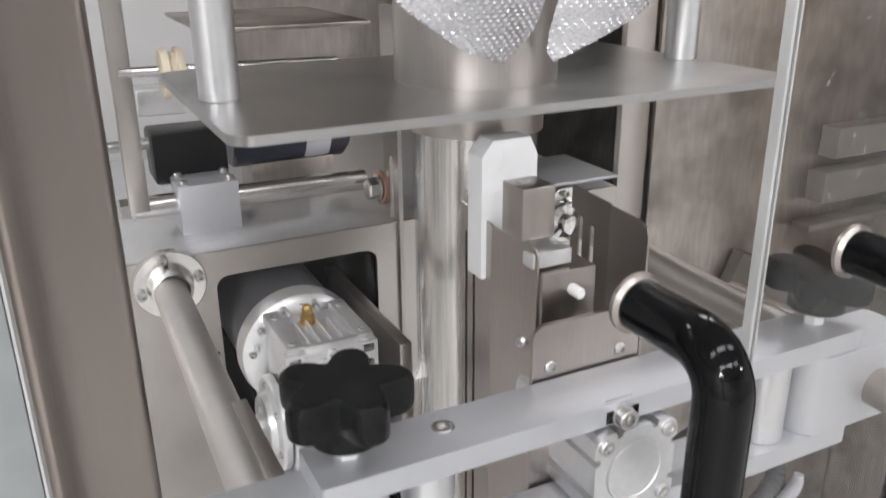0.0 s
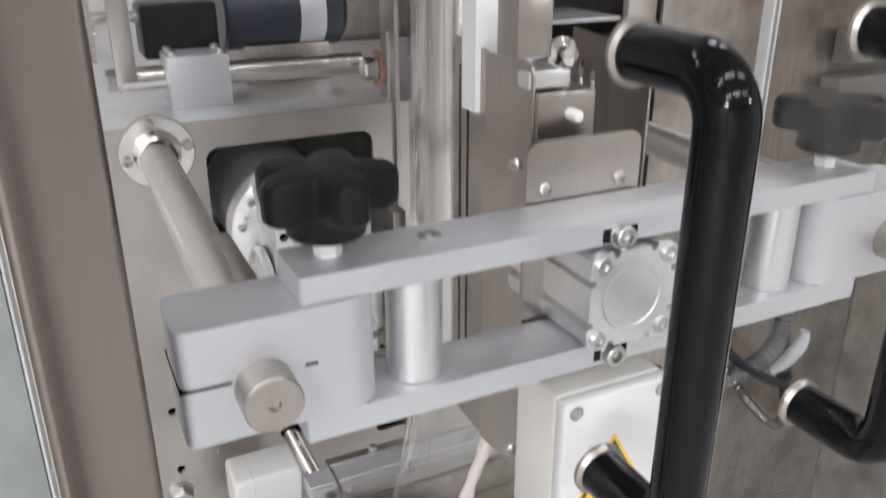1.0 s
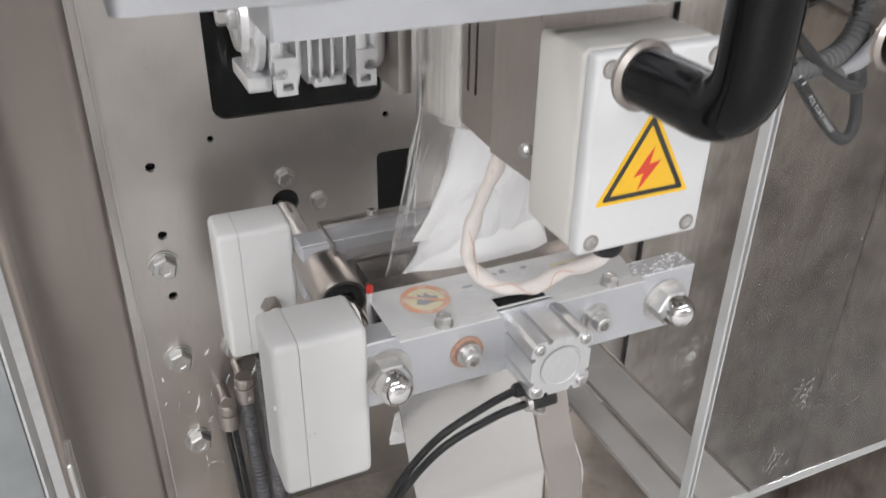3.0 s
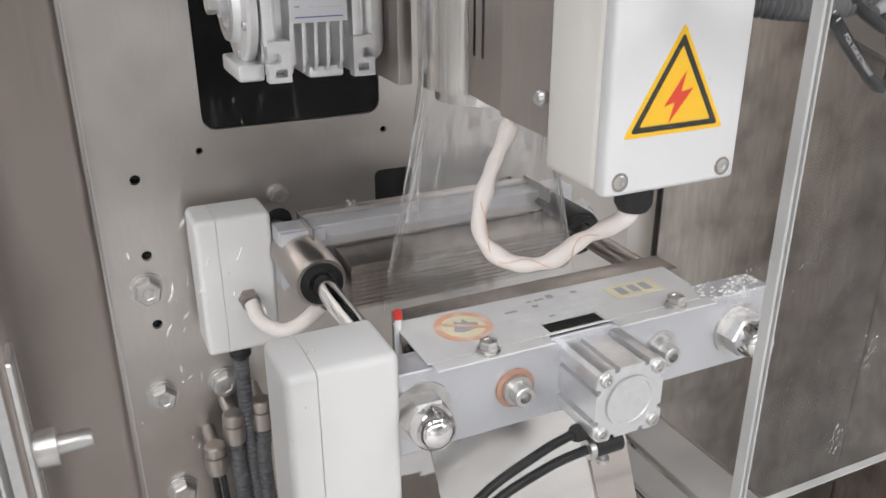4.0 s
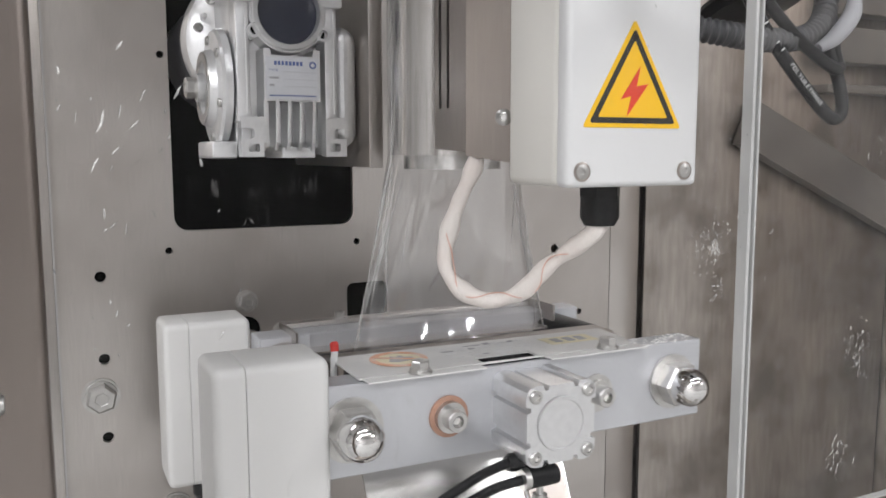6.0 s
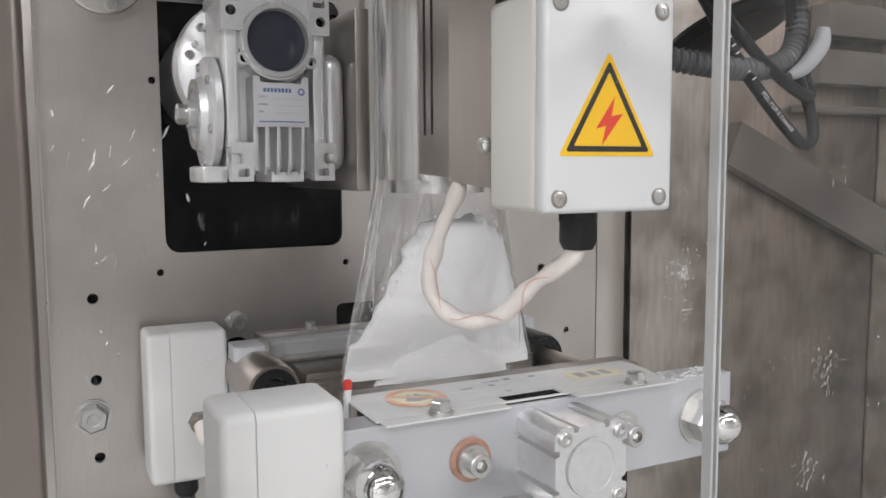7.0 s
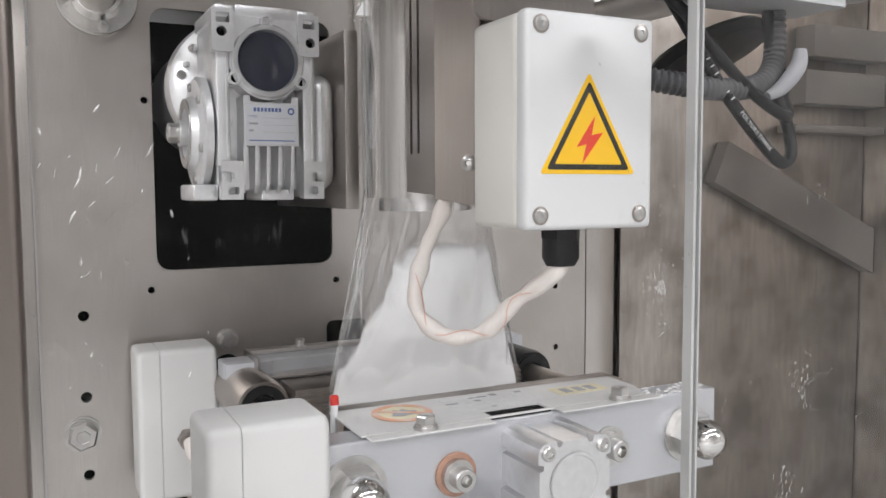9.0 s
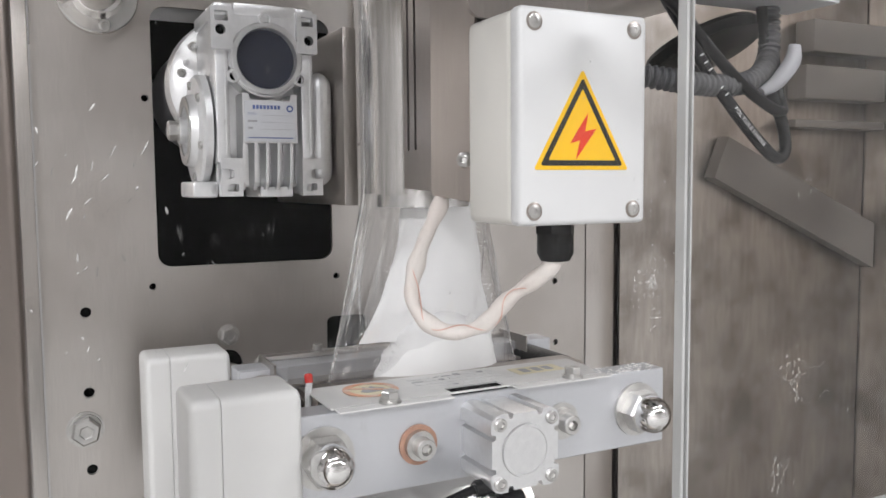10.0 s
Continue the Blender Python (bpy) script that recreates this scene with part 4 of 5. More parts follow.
part("output_cover", lathe(B(), (0.083, 0.315, 1.005), (-1, 0, 0), [(0.042, 0), (0.042, 0.005), (0.040, 0.007), (0.028, 0.008), (0.026, 0.013), (0.018, 0.013), (0.018, 0.010), (0.010, 0.010), (0.010, 0.018), (0, 0.018)], 40), ALU_CAST, gm, "round output cover with bearing")
part("bearing_ring", lathe(B(), (0.070, 0.315, 1.005), (-1, 0, 0), [(0.0255, 0), (0.0255, 0.0012), (0.019, 0.0012), (0.019, 0)], 36), ZINC, gm)
hex_bolt(gm, (0.066, 0.315, 1.005), (-1, 0, 0), 0.013, 0.006, 0.008)
for k in range(6):
    a = radians(60 * k + 20)
    cap_screw(gm, (0.0765, 0.315 + 0.035 * math.cos(a), 1.005 + 0.035 * math.sin(a)), (-1, 0, 0), 0.0032, 0.003)
part("right_cover", box(B(), 0.154, 0.1755, 0.277, 0.346, 0.962, 1.050, 0.012, 4), ALU_CAST, gm, "rounded cast side cover")
part("bracket_plate", box(B(), 0.1765, 0.1875, 0.262, 0.455, 0.948, 1.081, 0.001), STEEL, gm, "upright stainless bracket plate")
part("motor_flange", lathe(B(), (GX, 0.352, 1.045), (0, 1, 0), [(0.030, -0.002), (0.050, 0.002), (0.055, 0.006), (0.0565, 0.014), (0.0565, 0.024), (0.050, 0.024)], 48), ALU_CAST, gm, "round cast motor flange")
part("motor", lathe(B(), (GX, 0.376, 1.045), (0, 1, 0), [(0.050, 0), (0.052, 0.004), (0.052, 0.12), (0, 0.12)], 40), MOTOR_GREY, gm, "dark motor body, top light put into its grey")
for k in range(9):
    a = radians(20 + 17.5 * k)
    part("rib", box(B(), GX + 0.046 * math.cos(a) - 0.0015, GX + 0.046 * math.cos(a) + 0.0015, 0.343, 0.356, 1.045 + 0.046 * math.sin(a) - 0.002, 1.045 + 0.046 * math.sin(a) + 0.002, 0.0005, 1), ALU_CAST, gm)
plug = part("breather_plug", lathe(B(), (0.118, 0.325, 1.087), (0, 0, 1), [(0.0075, 0), (0.0075, 0.002), (0.0062, 0.002), (0.0062, 0.008), (0.0048, 0.009), (0.0045, 0.015), (0.003, 0.017), (0, 0.017)], 6), BRASS, gm, "brass hexagonal breather plug", 25)
for k in range(4):
    part("top_fin", box(B(), 0.1045 + 0.0092 * k, 0.1072 + 0.0092 * k, 0.276, 0.320, 1.085, 1.0925, 0.0008, 1), ALU_CAST, gm)
for px0, px1 in ((0.0845, 0.0985), (0.1435, 0.1575)):
    part("top_rail", box(B(), px0, px1, 0.272, 0.348, 1.084, 1.0935, 0.0015), ALU_CAST, gm)
    for yy in (0.280, 0.334):
        cap_screw(gm, ((px0 + px1) / 2, yy, 1.0935), (0, 0, 1), 0.0036, 0.0016)
part("top_bar", box(B(), 0.0985, 0.1435, 0.2695, 0.2755, 1.085, 1.0935, 0.001), ALU_CAST, gm)
part("plug_boss", lathe(B(), (0.118, 0.325, 1.084), (0, 0, 1), [(0.0135, 0), (0.0120, 0.0025), (0.0085, 0.0032), (0, 0.0032)], 24), ALU_CAST, gm)
for deg in (40, 75, 110, 142, 170):
    a = radians(deg)
    cap_screw(gm, (GX + 0.0475 * math.cos(a), 0.3545, 1.045 + 0.0475 * math.sin(a)), (0, -1, 0), 0.0034, 0.004)

# ---- draw-down bracket beside the tube ----
hb = thing("belt_bracket", (0.19, 0.33, 1.0), "stainless upright strap with a slot beside the tube", "bracket")
part("strap", sheet(B(), rounded(0.395, 0.430, 1.0, 1.34, 0.002, 1), [rounded(0.408, 0.416, 1.13, 1.20, 0.0038)], YZ(0.236), (0.004, 0, 0)), STEEL, hb)
part("washer", lathe(B(), (0.236, 0.436, 1.163), (-1, 0, 0), [(0, 0), (0.017, 0), (0.017, 0.003), (0, 0.003)], 28), FIBRE, hb, "brown fibre washer")
hex_bolt(hb, (0.232, 0.436, 1.163), (-1, 0, 0), 0.019, 0.010, 0.013)

# ---- pillow block, shaft and film rollers behind ----
ps = thing("shaft_carrier", (0.07, 0.475, 1.137), "aluminium pillow block with a round steel shaft", "shaft")
part("pillow_block", box(B(), 0.043, 0.098, 0.455, 0.500, 1.137, 1.184, 0.001), ALU, ps)
for sx in (0.049, 0.092):
    cap_screw(ps, (sx, 0.463, 1.184), (0, 0, 1), 0.004, 0.004)
    cap_screw(ps, (sx, 0.492, 1.184), (0, 0, 1), 0.004, 0.004)
part("shaft", cyl(B(), (0.004, 0.476, 1.164), (0.230, 0.470, 1.163), 0.0105, 0.0006, 28), STEEL_TUBE, ps)
hex_bolt(ps, (0.004, 0.476, 1.164), (-1, 0, 0), 0.017, 0.010, 0.012)

fr = thing("film_roller_frame", (0.03, 0.47, 1.137), "steel side bar carrying a cream film roller", "film roller")
part("side_bar", box(B(), 0.000, 0.017, 0.455, 0.470, 1.165, 1.62, 0.001), STEEL, fr)
part("side_plate", sheet(B(), [(0.40, 1.21), (0.415, 1.19), (0.43, 1.21), (0.445, 1.62), (0.425, 1.62)], [], YZ(-0.020), (0.004, 0, 0)), STEEL, fr)
part("roller", lathe(B(), (0.04, 0.45, 1.288), (1, 0, 0), [(0, 0), (0.020, 0), (0.022, 0.003), (0.022, 0.006), (0.018, 0.007), (0.018, 0.012), (0.022, 0.013), (0.022, 0.016), (0.020, 0.019), (0, 0.019)], 32), CREAM, fr, "cream grooved roller")
part("axle", cyl(B(), (0.006, 0.45, 1.291), (0.20, 0.45, 1.288), 0.0045), CHROME, fr)
part("bearing_block", box(B(), 0.030, 0.100, 0.50, 0.55, 1.175, 1.225, 0.004), BLACK, fr, "dark bearing block")
part("cast_lever", box(B(), 0.022, 0.068, 0.50, 0.53, 1.242, 1.268, 0.003), ALU_CAST, fr)
part("lever_pin", cyl(B(), (-0.018, 0.52, 1.213), (0.10, 0.52, 1.213), 0.0055), ZINC, fr)
hex_bolt(fr, (-0.012, 0.455, 1.205), (-1, 0, 0), 0.014, 0.007, 0.010)
part("rear_roller", cyl(B(), (0.30, 0.40, 1.345), (0.33, 0.40, 1.345), 0.022, 0.003, 32), CREAM, fr)
part("rear_axle", cyl(B(), (0.31, 0.40, 1.345), (0.44, 0.40, 1.340), 0.005), CHROME, fr)

mt = thing("servo_motor", (0.18, 0.56, 1.137), "dark blue cylindrical motor with a silver label band", "motor")
MZ = 1.207
part("body", lathe(B(), (0.112, 0.56, MZ), (1, 0, 0), [(0, 0), (0.034, 0), (0.037, 0.003), (0.037, 0.078), (0, 0.078)], 40), MOTOR_BLUE, mt)
part("label_band", lathe(B(), (0.188, 0.56, MZ), (1, 0, 0), [(0.0372, 0), (0.0374, 0.001), (0.0374, 0.026), (0.0372, 0.027)], 40), LABEL, mt, "silver label band")
part("end_cap", lathe(B(), (0.213, 0.56, MZ), (1, 0, 0), [(0, 0), (0.037, 0), (0.037, 0.020), (0.031, 0.026), (0, 0.026)], 40), MOTOR_BLUE, mt)
part("saddle", box(B(), 0.13, 0.22, 0.535, 0.585, 1.137, 1.176, 0.002), STEEL_DARK, mt)
solo("film_tray", box(B(), 0.08, 0.24, 0.46, 0.66, 1.318, 1.322, 0.001), STEEL_DARK, "dark steel film tray behind the tube", "tray")


# ---- sealing jaws: built closed; rows below move them ----
def jaw_shell(x0, x1, y0, y1, z0, z1, way):
    """Half of a terminal box: round edges on its outer side, a straight rim at the parting line."""
    bm = B()
    r, n = 0.0045, 4
    rings = []
    far, rim = (x1, x0) if way > 0 else (x0, x1)
    steps = [(rim, 0.0003), (rim + way * 0.0003, 0.0)] + [(far - way * r * (1 - math.sin(radians(90 * k / n))), r * (1 - math.cos(radians(90 * k / n)))) for k in range(n + 1)]
    for x, inset in steps:
        rings.append([bm.verts.new((x, a, b)) for a, b in rounded(y0 + inset, y1 - inset, z0 + inset, z1 - inset, 0.0055 - inset * 0.5, 4)])
    for a, b in zip(rings, rings[1:]):
        for i in range(len(a)):
            bm.faces.new((a[i], a[(i + 1) % len(a)], b[(i + 1) % len(a)], b[i]))
    bm.faces.new(rings[0])
    bm.faces.new(rings[-1])
    bmesh.ops.recalc_face_normals(bm, faces=bm.faces[:])
    return bm


def jaw_box(parent, x0, x1, y0, y1, z0, z1):
    b = part("terminal_box", jaw_shell(x0 + 0.0175, x1, y0, y1, z0, z1, 1), PLASTIC_WHITE, parent, "ivory plastic terminal box")
    part("lid", jaw_shell(x0, x0 + 0.0172, y0, y1, z0, z1, -1), PLASTIC_WHITE, b)
    part("seam", box(B(), x0 + 0.004, x0 + 0.03, y0 + 0.0012, y1 - 0.0012, z0 + 0.0012, z1 - 0.0012, 0.003, 2), PLASTIC_WHITE, b)
    return b


fj = thing("front_jaw", (0.23, 0.128, 0.77), "aluminium front sealing jaw with terminal box and air cylinder", "sealing jaw")
J0, J1 = 0.128, 0.150
part("jaw_bar", box(B(), 0.095, 0.371, J0, J1, 0.775, 0.829, 0.0008, 1), ALU, fj)
part("jaw_insert", box(B(), 0.125, 0.335, 0.178, 0.2035, 0.785, 0.8285, 0.001), STEEL_DARK, fj, "ribbed sealing insert")
for cx in (0.13, 0.30):
    part("stand_off", box(B(), cx, cx + 0.02, J1, 0.178, 0.79, 0.82, 0.001), STEEL, fj)
jaw_box(fj, 0.035, 0.0985, 0.122, 0.170, 0.720, 0.847)
gland(fj, (0.070, 0.146, 0.722), (0, 0, -1), 0.008, 0.016)
acorn_nut(fj, (0.112, J0, 0.803), (0, -1, 0))
acorn_nut(fj, (0.3455, J0, 0.802), (0, -1, 0))
for jx in (0.1735, 0.2815):
    part("fibre_washer", lathe(B(), (jx, J0, 0.802), (0, -1, 0), [(0, 0), (0.0128, 0), (0.0128, 0.0015), (0, 0.0015)], 28), FIBRE if jx < 0.2 else ZINC, fj)
    part("spring_washer", lathe(B(), (jx, J0 - 0.0015, 0.802), (0, -1, 0), [(0, 0), (0.0098, 0), (0.0095, 0.0035), (0, 0.0035)], 24), ZINC, fj)
    cap_screw(fj, (jx, J0 - 0.005, 0.802), (0, -1, 0), 0.0066, 0.0085)
air_cylinder(fj, 0.2275, 0.8015, 0.088, J0, 0.0240)
cov = part("cover_plate", sheet(B(), [(0.118, 0.183), (0.322, 0.180), (0.320, 0.150), (0.312, 0.130), (0.118, 0.130)], [rounded(0.199, 0.239, 0.1312, 0.1435, 0.0005, 1)], XY(0.8300), (0, 0, 0.0012)), DUSTY, fj, "thin dusty steel cover with worn stickers")
part("tab", box(B(), 0.120, 0.196, 0.120, 0.1295, 0.8298, 0.8310, 0.0004, 1), DUSTY, cov)
part("tab", box(B(), 0.242, 0.318, 0.120, 0.1295, 0.8298, 0.8310, 0.0004, 1), DUSTY, cov)
# black floor paints the shade inside the cover slot
part("slot_floor", box(B(), 0.198, 0.240, 0.130, 0.1445, 0.8292, 0.8297), DARK, cov)
for bx in (0.155, 0.290):
    hex_bolt(cov, (bx, 0.1275, 0.8311), (0, 0, 1), 0.010, 0.0045, 0.007)
CT = 0.8314
stk = part("prohibition_sticker", lathe(B(), (0.155, 0.160, CT), (0, 0, 1), [(0, 0), (0.0175, 0), (0.0175, 0.0002), (0, 0.0002)], 40), PALE_YELLOW, cov, "worn round prohibition sticker, orange rim")
part("rim", lathe(B(), (0.155, 0.160, CT + 0.0003), (0, 0, 1), [(0.0140, 0), (0.0182, 0), (0.0182, 0.0002), (0.0140, 0.0002), (0.0140, 0)], 40), ORANGE, stk)
part("figure", sheet(B(), [(0.147, 0.156), (0.152, 0.153), (0.163, 0.155), (0.165, 0.161), (0.160, 0.163), (0.158, 0.168), (0.155, 0.164), (0.152, 0.168), (0.150, 0.162)], [], XY(CT + 0.0003), (0, 0, 0.0002)), GREY_PRINT, stk)
part("slash", sheet(B(), [(0.1415, 0.166), (0.1430, 0.1685), (0.1685, 0.154), (0.1670, 0.1515)], [], XY(CT + 0.0006), (0, 0, 0.0002)), ORANGE, stk)
random.seed(4)
for r_ in range(4):
    x = 0.186
    while x < 0.25:
        w = random.uniform(0.003, 0.009)
        part("print_bar", box(B(), x, x + w, 0.148 + r_ * 0.0075, 0.148 + random.uniform(0.0015, 0.0045) + r_ * 0.0075, CT, CT + 0.0002), GREY_PRINT if random.random() < 0.22 else PALE_PRINT, cov)
        x += w + random.uniform(0.001, 0.005)
part("pale_sticker", box(B(), 0.262, 0.300, 0.150, 0.168, CT, CT + 0.0002), PALE_YELLOW, cov, "faded yellow warning sticker")
for bx in (0.268, 0.278, 0.287):
    part("print_bar", box(B(), bx, bx + 0.006, 0.154, 0.164, CT + 0.0002, CT + 0.0004), GREY_PRINT, cov)
part("wire", sweep(B(), spline([(0.120, 0.170, 0.80), (0.117, 0.172, 0.82), (0.119, 0.176, 0.838)], 6), 0.0022, 8), PALE_PRINT, fj)
part("wire_cap", lathe(B(), (0.119, 0.176, 0.837), (0, 0.2, 1), [(0.0027, 0), (0.0027, 0.005), (0.0015, 0.006), (0, 0.006)], 10), RED, fj, "red end cap")
part("wire_knot", lathe(B(), (0.124, 0.166, 0.812), (0.3, -0.3, 1), [(0, 0), (0.007, 0.002), (0.008, 0.008), (0.005, 0.014), (0, 0.015)], 10), BLACK, fj)
for rx in (0.112, 0.3455):
    # same bright rods; the right one has its dark reflection painted as darker steel
    part("guide_rod", cyl(B(), (rx, J1, 0.803), (rx, 0.52, 0.804), 0.0085, 0.0006, 28), CHROME if rx < 0.2 else STEEL_DARK, fj, "bright steel guide rod" if rx < 0.2 else "steel guide rod, dark reflection put into its colour")
    part("bushing", cyl(B(), (rx, J1, 0.803), (rx, J1 + 0.008, 0.803), 0.0125), BLACK, fj)
part("chute", sheet(B(), [(0.168, 0.772), (0.150, 0.740), (0.124, 0.690), (0.112, 0.672), (0.108, 0.640), (0.1095, 0.640), (0.1135, 0.6715), (0.1255, 0.6895), (0.1515, 0.7395), (0.1695, 0.7715)], [], YZ(0.131), (0.109, 0, 0)), STEEL_TUBE, fj, "bright sheet-steel bag chute")
part("chute_wing", sheet(B(), [(0.166, 0.772), (0.146, 0.740), (0.122, 0.690), (0.106, 0.668), (0.100, 0.640), (0.1015, 0.640), (0.1075, 0.6675), (0.1235, 0.6895), (0.1475, 0.7395), (0.1675, 0.7715)], [], YZ(0.2408), (0.030, 0, 0)), STEEL_MID, fj)
part("chute_cheek", sheet(B(), [(0.172, 0.772), (0.150, 0.745), (0.128, 0.690), (0.108, 0.672), (0.104, 0.655), (0.112, 0.640), (0.172, 0.640)], [], YZ(0.2715), (0.0015, 0, 0)), STEEL_TUBE, fj)
fit_ = part("air_fitting", lathe(lathe(B(), (0.221, 0.100, 0.778), (0, 0, -1), [(0, 0), (0.0055, 0), (0.0055, 0.013), (0, 0.013)], 14), (0.229, 0.096, 0.768), (-1, 0, 0), [(0, 0), (0.0062, 0), (0.0062, 0.018), (0.005, 0.02), (0, 0.02)], 16), BLACK, fj, "black push-in air fittings")
part("collar", lathe(B(), (0.2095, 0.096, 0.768), (-1, 0, 0), [(0, 0), (0.0066, 0), (0.0066, 0.004), (0, 0.004)], 16), ZINC, fit_)
part("air_fitting", lathe(B(), (0.215, 0.102, 0.777), (-1, 0, 0), [(0, 0), (0.0055, 0), (0.0055, 0.014), (0.0045, 0.016), (0, 0.016)], 16), BLACK, fj)
part("bleed_screw", lathe(B(), (0.221, 0.100, 0.764), (0, 0, -1), [(0, 0), (0.0022, 0), (0.0022, 0.009), (0.0045, 0.009), (0.0045, 0.012), (0, 0.013)], 10), ZINC, fj)
part("air_hose", sweep(B(), even(spline([(0.208, 0.096, 0.768), (0.180, 0.096, 0.764), (0.140, 0.101, 0.742), (0.110, 0.110, 0.694), (0.085, 0.120, 0.62), (0.075, 0.13, 0.50)], 8), 40), 0.0029, 12), BLACK, fj, "black air hose")
part("air_hose", sweep(B(), even(spline([(0.199, 0.102, 0.777), (0.175, 0.101, 0.771), (0.138, 0.105, 0.748), (0.108, 0.113, 0.699), (0.083, 0.123, 0.62), (0.070, 0.135, 0.50)], 8), 40), 0.0029, 12), BLACK, fj, "black air hose")

random.seed(21)
bm = B()
for k in range(90):
    gx, gy, gr = random.uniform(0.315, 0.369), random.uniform(0.1285, 0.149), random.uniform(0.0004, 0.0016)
    g = bmesh.ops.create_icosphere(bm, subdivisions=1, radius=gr)["verts"]
    bmesh.ops.scale(bm, vec=(1.2, 1, 0.4), verts=g)
    bmesh.ops.translate(bm, vec=(gx, gy, 0.8290), verts=g)
tagged(part("spilled_powder", bm, POWDER, fj, "white powder grains spilled on the bar"), kind="stuff")

rj = thing("rear_jaw", (0.23, 0.30, 0.77), "aluminium rear sealing jaw with terminal box and heater fins", "sealing jaw")
part("jaw_bar", box(B(), 0.095, 0.371, 0.275, 0.298, 0.775, 0.827, 0.0008, 1), ALU, rj)
part("side_arm", box(B(), 0.0955, 0.132, 0.270, 0.2745, 0.779, 0.827, 0.0012), ALU, rj)
part("heater_block", box(B(), 0.135, 0.330, 0.216, 0.258, 0.776, 0.814, 0.001), STEEL_DARK, rj)
for k in range(9):
    part("fin", box(B(), 0.134, 0.331, 0.2145, 0.2165, 0.779 + 0.0036 * k, 0.781 + 0.0036 * k), STEEL_DARK, rj)
part("tray", sheet(B(), [(0.118, 0.815), (0.118, 0.832), (0.1195, 0.832), (0.1195, 0.8165), (0.335, 0.8165), (0.335, 0.834), (0.3365, 0.834), (0.3365, 0.815)], [], XZ(0.258), (0, 0.045, 0)), STEEL, rj, "folded aluminium tray")
part("tray_lip", box(B(), 0.118, 0.338, 0.296, 0.306, 0.827, 0.831, 0.001), STEEL, rj)
cap_screw(rj, (0.164, 0.298, 0.831), (0, 0, 1), 0.004, 0.006, 0.0055)
cap_screw(rj, (0.30, 0.298, 0.831), (0, 0, 1), 0.004, 0.006, 0.0055)
jaw_box(rj, 0.033, 0.0945, 0.295, 0.340, 0.717, 0.838)
gland(rj, (0.070, 0.296, 0.766), (0, -1, 0), 0.0078, 0.014, STEEL_DARK)
part("sleeve", sweep(B(), spline([(0.070, 0.283, 0.766), (0.072, 0.268, 0.758), (0.085, 0.258, 0.750), (0.10, 0.25, 0.756), (0.118, 0.245, 0.772)], 8), 0.0060, 14), SLEEVE, rj, "short white braided cable")
gland(rj, (0.062, 0.317, 0.718), (0, 0, -1), 0.0095, 0.018)
part("conduit", sweep(B(), even(spline([(0.062, 0.317, 0.702), (0.062, 0.318, 0.64), (0.064, 0.32, 0.5), (0.064, 0.32, 0.38)], 10), 260), 0.0068, 12, 0.0012), GREY_HOSE, rj, "black corrugated conduit")
for rx in (0.112, 0.3455):
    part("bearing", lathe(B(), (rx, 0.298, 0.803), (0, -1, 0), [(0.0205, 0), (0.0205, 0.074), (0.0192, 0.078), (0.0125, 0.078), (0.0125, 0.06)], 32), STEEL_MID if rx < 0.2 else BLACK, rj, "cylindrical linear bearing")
    part("seal", lathe(B(), (rx, 0.2205, 0.803), (0, -1, 0), [(0.0168, 0), (0.0168, 0.0022), (0.0105, 0.0022), (0.0105, 0)], 28), BLACK, rj)

# ---- clear film below the tube ----
film = thing("film_tube", (TX, TY, 0.82), "clear plastic film tube narrowing flat into the jaws", "film")
ZT, ZB = 1.292, 0.800


def film_half(z):
    """Half width and half depth of the film tube at height z: round on the tube, flat at the seal."""
    f = min(1.08, max(0, (0.957 - z) / 0.137))
    g = min(1, max(0, (0.952 - z) / 0.130))
    return 0.0440 + 0.0325 * f, 0.0440 * (1 - g) ** 0.9 + 0.0022 * min(1, g * 1.5), f


def film_ring(z, n=144):
    rx, ry, f = film_half(z)
    f = min(1, f)
    out = []
    for i in range(n):
        a = 2 * math.pi * i / n
        fold = (1 - f) * (0.0006 * math.sin(17 * a + 9 * z) + 0.0005 * math.sin(29 * a - 5 * z) * math.sin(3 * a))
        pleat = 0.0026 * f * f * abs(math.sin(6.5 * a + 14 * z)) ** 0.6 + 0.0012 * f * math.sin(19 * a - 30 * z) * math.sin(4 * a + 22 * z)
        w = fold + pleat * min(1, ry / 0.010)
        out.append(Vector((TX + 0.004 * f + rx * math.cos(a), TY + 0.004 * f + (ry + w) * math.sin(a), z)))
    return out


bm = B()
rings = [[bm.verts.new(p) for p in film_ring(ZT + (ZB - ZT) * k / 90)] for k in range(91)]
for a, b in zip(rings, rings[1:]):
    for i in range(144):
        bm.faces.new((a[i], a[(i + 1) % 144], b[(i + 1) % 144], b[i]))
fw = part("film_wall", bm, FILM, film, smooth=60)
fw.visible_shadow = False
for sgn, z0, z1 in ((-1, 1.28, 0.826), (1, 0.958, 0.826)):
    pts = []
    for k in range(30):
        z = z0 + (z1 - z0) * k / 29
        ring = film_ring(z)
        p = ring[72] if sgn < 0 else ring[0]
        pts.append(p + Vector((sgn * 0.0004, 0, 0)))
    part("side_fold", sweep(B(), pts, 0.0007, 6), FILM_CREASE, film, "folded film edge").visible_shadow = False


